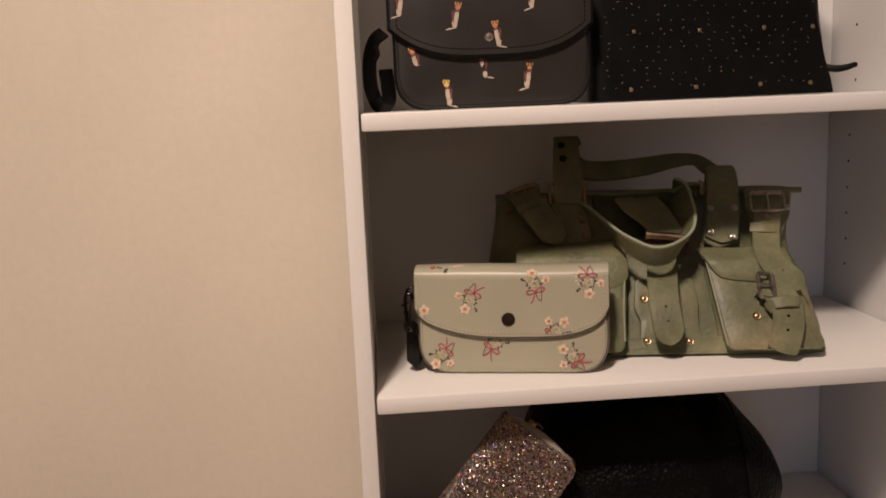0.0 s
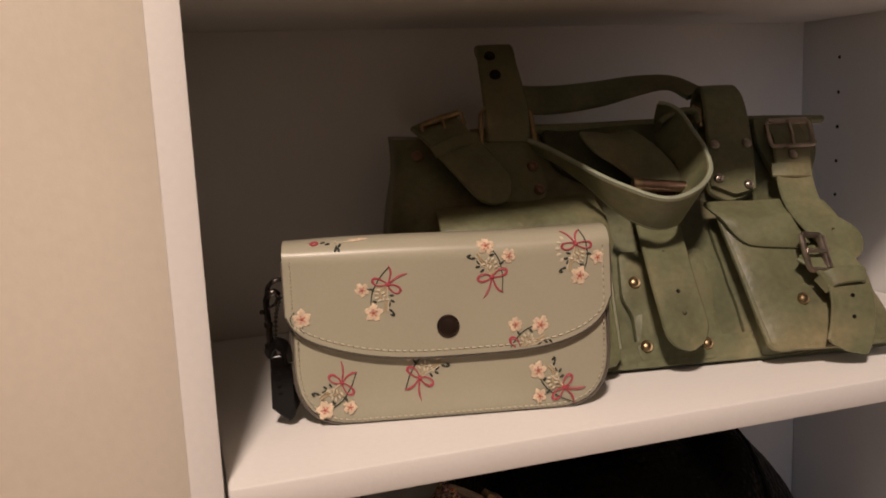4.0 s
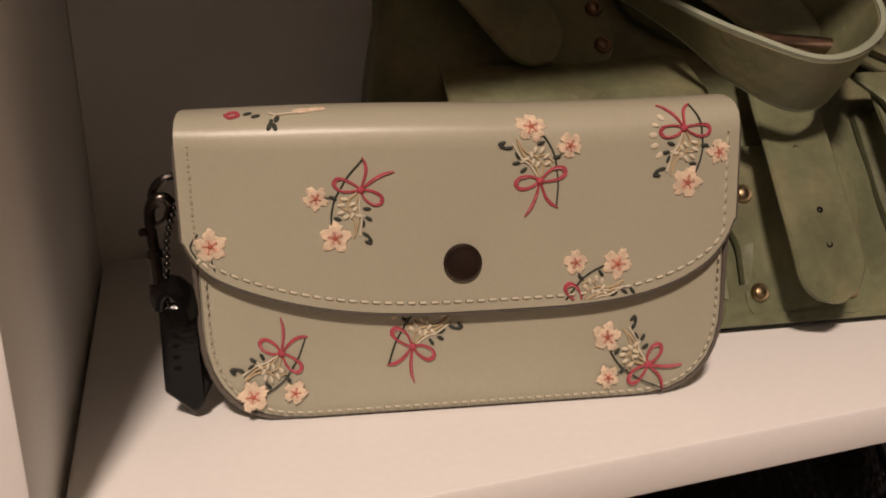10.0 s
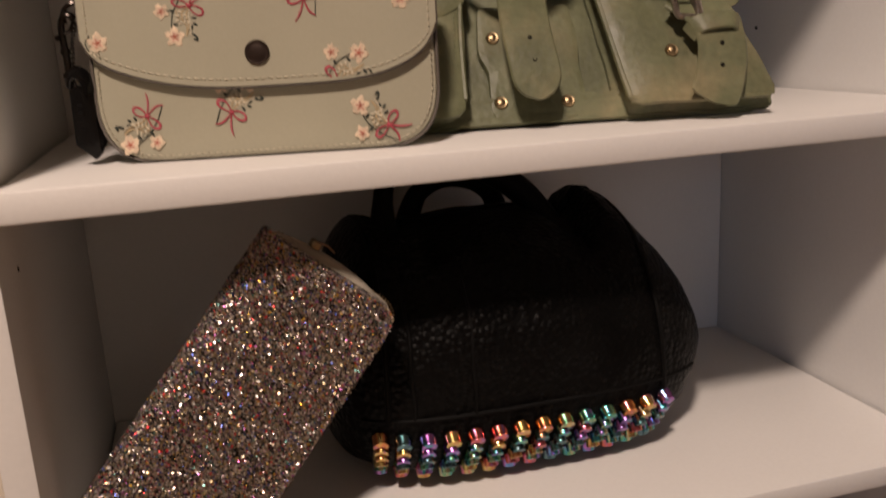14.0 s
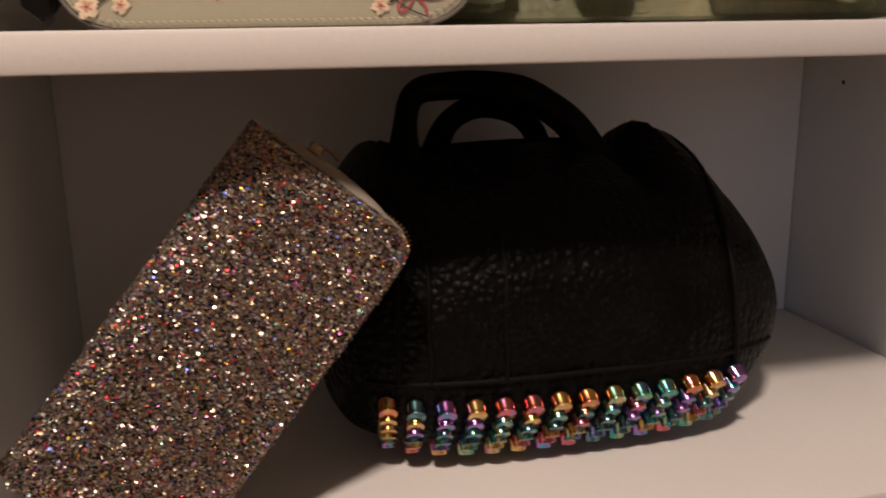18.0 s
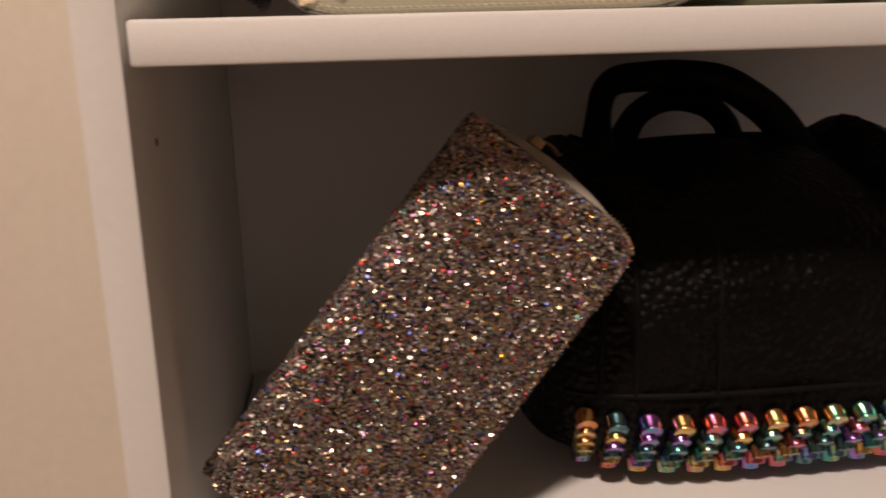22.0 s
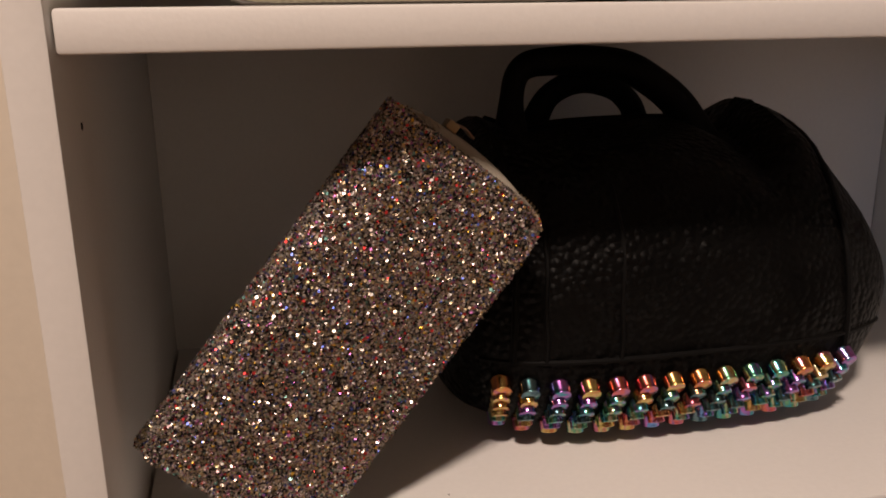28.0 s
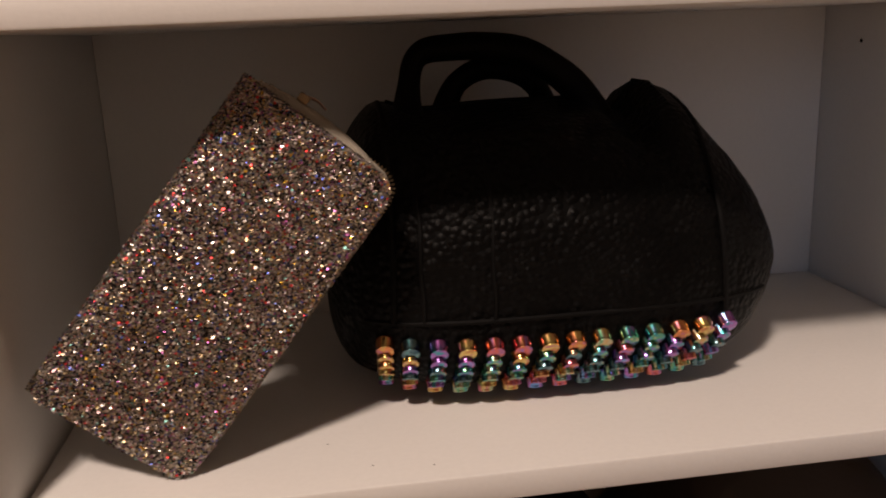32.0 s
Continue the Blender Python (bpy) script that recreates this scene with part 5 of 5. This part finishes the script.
def printed(u, v, ang, on_flap, head, flip=1):
    """A small flat printed motif: a long cream body with a coloured top and a tail."""
    lay_at = lambda x, y, h: lay_dark(x, y, h + 0.0001, on_flap)

    def at(a, b):
        return (u + (a * flip * math.cos(ang) - b * math.sin(ang)) * 0.00125, v + (a * flip * math.sin(ang) + b * math.cos(ang)) * 0.00125)
    holder = part("printed_motif", joined([dot_blob(at(0.3, 1), 0.0021, 0.0072, ang, lay_at, 0.0001), dot_blob(at(-0.6, -4), 0.0026, 0.0052, ang + 0.12 * flip, lay_at, 0.0001), dot_blob(at(-3.6, -8.6), 0.0040, 0.0008, ang + 0.35 * flip, lay_at, 0.0001)]), PRINT_CREAM, dark, "small cream printed motif")
    part("print_back", joined([dot_blob(at(-2.3, 0.5), 0.0011, 0.0062, ang + 0.16 * flip, lay_at, 0.00014), dot_blob(at(0.2, 5.2), 0.0034, 0.0011, ang + 0.25, lay_at, 0.00016)]), PRINT_RED, holder)
    part("print_top", joined([dot_blob(at(0.6, 8.0), 0.0027, 0.0022, ang, lay_at, 0.00012)] + [dot_blob(at(0.6 + k * 2.0, 10.4), 0.0009, 0.0017, ang - k * 0.25, lay_at, 0.00012) for k in (-1, 0, 1)]), head, holder)



def pu(px):
    return 0.0005 + (px - 685) * 0.00053


for px, pv, a, f, mat, fl in [(806, 84, -0.15, True, PRINT_ORANGE, 1), (878, 66, 0.1, True, PRINT_ORANGE, -1), (942, 100, 0.0, True, PRINT_YELLOW, 1), (708, 97, -0.1, True, PRINT_ORANGE, 1),
                              (731, 45, 0.2, False, PRINT_ORANGE, -1), (852, 38, 0.15, False, PRINT_ORANGE, -1), (787, 13, 0.05, False, PRINT_YELLOW, -1), (932, 26, -0.1, False, PRINT_ORANGE, 1)]:
    printed(pu(px), pv * 0.001, a, f, mat, fl)
part("strap", strap([(-0.004, 0.020, 0.075), (-0.014, 0.016, 0.066), (-0.019, 0.014, 0.045), (-0.018, 0.013, 0.020), (-0.010, 0.014, 0.004), (-0.002, 0.016, 0.012), (-0.004, 0.018, 0.040)], [(-0.4, -0.9, 0.2), (-0.5, -0.9, 0), (-0.3, -1, 0), (-0.1, -1, -0.1), (0.1, -1, -0.5), (0.3, -1, 0), (0.3, -1, 0)], 0.014, 0.0028), BLACK_TAG, dark, "folded black wrist strap")
part("strap_clasp", tube(glide([(-0.012, 0.006, 0.062), (-0.010, 0.005, 0.054), (-0.013, 0.005, 0.048)], 5), 0.0018, 8), GUNMETAL, dark)

tote = thing("tote_bag", (0.365, 0.14, S1), "black leather tote dotted with tiny gold studs", "handbag")
rings = []
for k in range(15):
    z = 0.001 + 0.205 * k / 14
    f = k / 14
    squeeze = 0.010 * math.sin(math.pi * f)
    ring = rounded([(-0.135, -0.050 + 0.03 * f), (0.118 - squeeze - 0.006 * f, -0.050 + 0.03 * f), (0.118 - squeeze - 0.006 * f, 0.075), (-0.135, 0.075)], 0.010, 4)
    rings.append([soft(Vector((p.x, p.y, z)), 0.0015 if k else 0, 30) for p in resampled(ring, 72)])
part("body", loft(rings), TOTE, tote)
wing = [Vector(p) for p in ((0.104, -0.020, 0.046), (0.114, -0.018, 0.032), (0.128, -0.016, 0.026), (0.142, -0.016, 0.0255), (0.156, -0.017, 0.029))]
part("wing", strap(wing, [(0, -0.5, 1)], 0.05, 0.004, widths=[0.020, 0.018, 0.014, 0.010, 0.005]), TOTE, tote, "pointed leather side wing")
part("handle", tube(glide([(-0.05, -0.022, 0.195), (-0.045, -0.03, 0.215), (0.0, -0.034, 0.226), (0.045, -0.03, 0.215), (0.05, -0.022, 0.195)], 8), 0.005, 8), TOTE, tote)


def tote_front(u, v):
    f = v / 0.205
    return soft(Vector((u, -0.050 + 0.03 * f, v)), 0.0015, 30) + Vector((0, -0.0004, 0))


tiny = []
for r in range(15):
    for c in range(19):
        u = -0.122 + 0.0128 * c + (0.0064 if r % 2 else 0)
        v = 0.014 + 0.0130 * r
        u, v = u + rng.gauss(0, 0.0004), v + rng.gauss(0, 0.0003)
        if u < 0.106 and rng.random() > 0.14:
            tiny.append(moved(lathe([(0.0007, 0), (0.0006, 0.0005), (0.0001, 0.0006)], 6), frame_of(tote_front(u, v), (0, -1, 0.15))))
ticks = []
for r in range(14):
    for c in range(18):
        if rng.random() < 0.45:
            u, v, a = -0.116 + 0.0128 * c + rng.gauss(0, 0.0012), 0.020 + 0.0130 * r + rng.gauss(0, 0.001), rng.uniform(-0.9, 0.9)
            if u < 0.100:
                ticks.append(tube([tote_front(u - 0.0013 * math.cos(a), v - 0.0013 * math.sin(a)), tote_front(u + 0.0013 * math.cos(a), v + 0.0013 * math.sin(a))], 0.00035, 5))
tagged(part("printed_ticks", joined(ticks), PRINT_TICK, tote), "short faint printed ticks", kind="stuff")
tagged(part("tiny_studs", joined(tiny), GOLD_DOT, tote), "tiny gold stud heads", kind="stuff")
large = data_mesh("square_stud", *box((-0.002, -0.002, 0), (0.002, 0.002, 0.0016), 0.0014), GOLD_DOT)
for u in (-0.089, -0.022, 0.044, 0.095):
    for v in (0.012, 0.068, 0.124):
        ob = new("square_stud", large)
        ob.parent = tote
        ob.matrix_local = frame_of(tote_front(u - (0.006 if v < 0.02 else 0), v), (0, -1, 0.1))

# ---- lower shelf: a black bag deep in the shade, a brown one added to darken it, and crumbs ----
def slouchy(place, half_w, half_d, high, mat, label):
    ob = thing("slouchy_bag", place, label, "handbag")
    rings = []
    for k in range(12):
        f = k / 11
        w, d = half_w * (1 - 0.35 * f ** 3), half_d * (1 - 0.6 * f ** 2.5)
        rings.append([soft(Vector((p.x, p.y, 0.001 + high * f)), 0.004 if k else 0, 18) for p in resampled(rounded([(-w, -d), (w, -d), (w, d), (-w, d)], 0.03, 4), 56)])
    part("body", loft(rings), mat, ob)
    part("handle", tube(glide([(-0.05, 0, high - 0.01), (-0.04, -0.01, high + 0.02), (0, -0.015, high + 0.03), (0.04, -0.01, high + 0.02), (0.05, 0, high - 0.01)], 8), 0.005, 8), mat, ob)


# drawn wide, so that the gap below the shelf stays dark
slouchy((0.215, 0.160, 0.58), 0.155, 0.115, 0.150, BLACK_SMOOTH, "black leather bag in the shade of the lower shelf")
# no bag known here; its dark brown stands for the compartment's shade
slouchy((0.475, 0.165, 0.58), 0.098, 0.115, 0.165, SHELF_SHADE, "dark brown bag shape added to stand for the lower shelf's shade")
specks = [moved(lathe([(0.0004, 0), (0.0005, 0.0002), (0.0001, 0.0004)], 6), Matrix.Translation(p)) for p in ((0.153, 0.052, S3), (0.176, 0.022, S3), (0.208, 0.016, S3))]
tagged(part("crumbs", joined(specks), CRUMB), "tiny dark crumbs on the white shelf", "crumbs", kind="stuff")
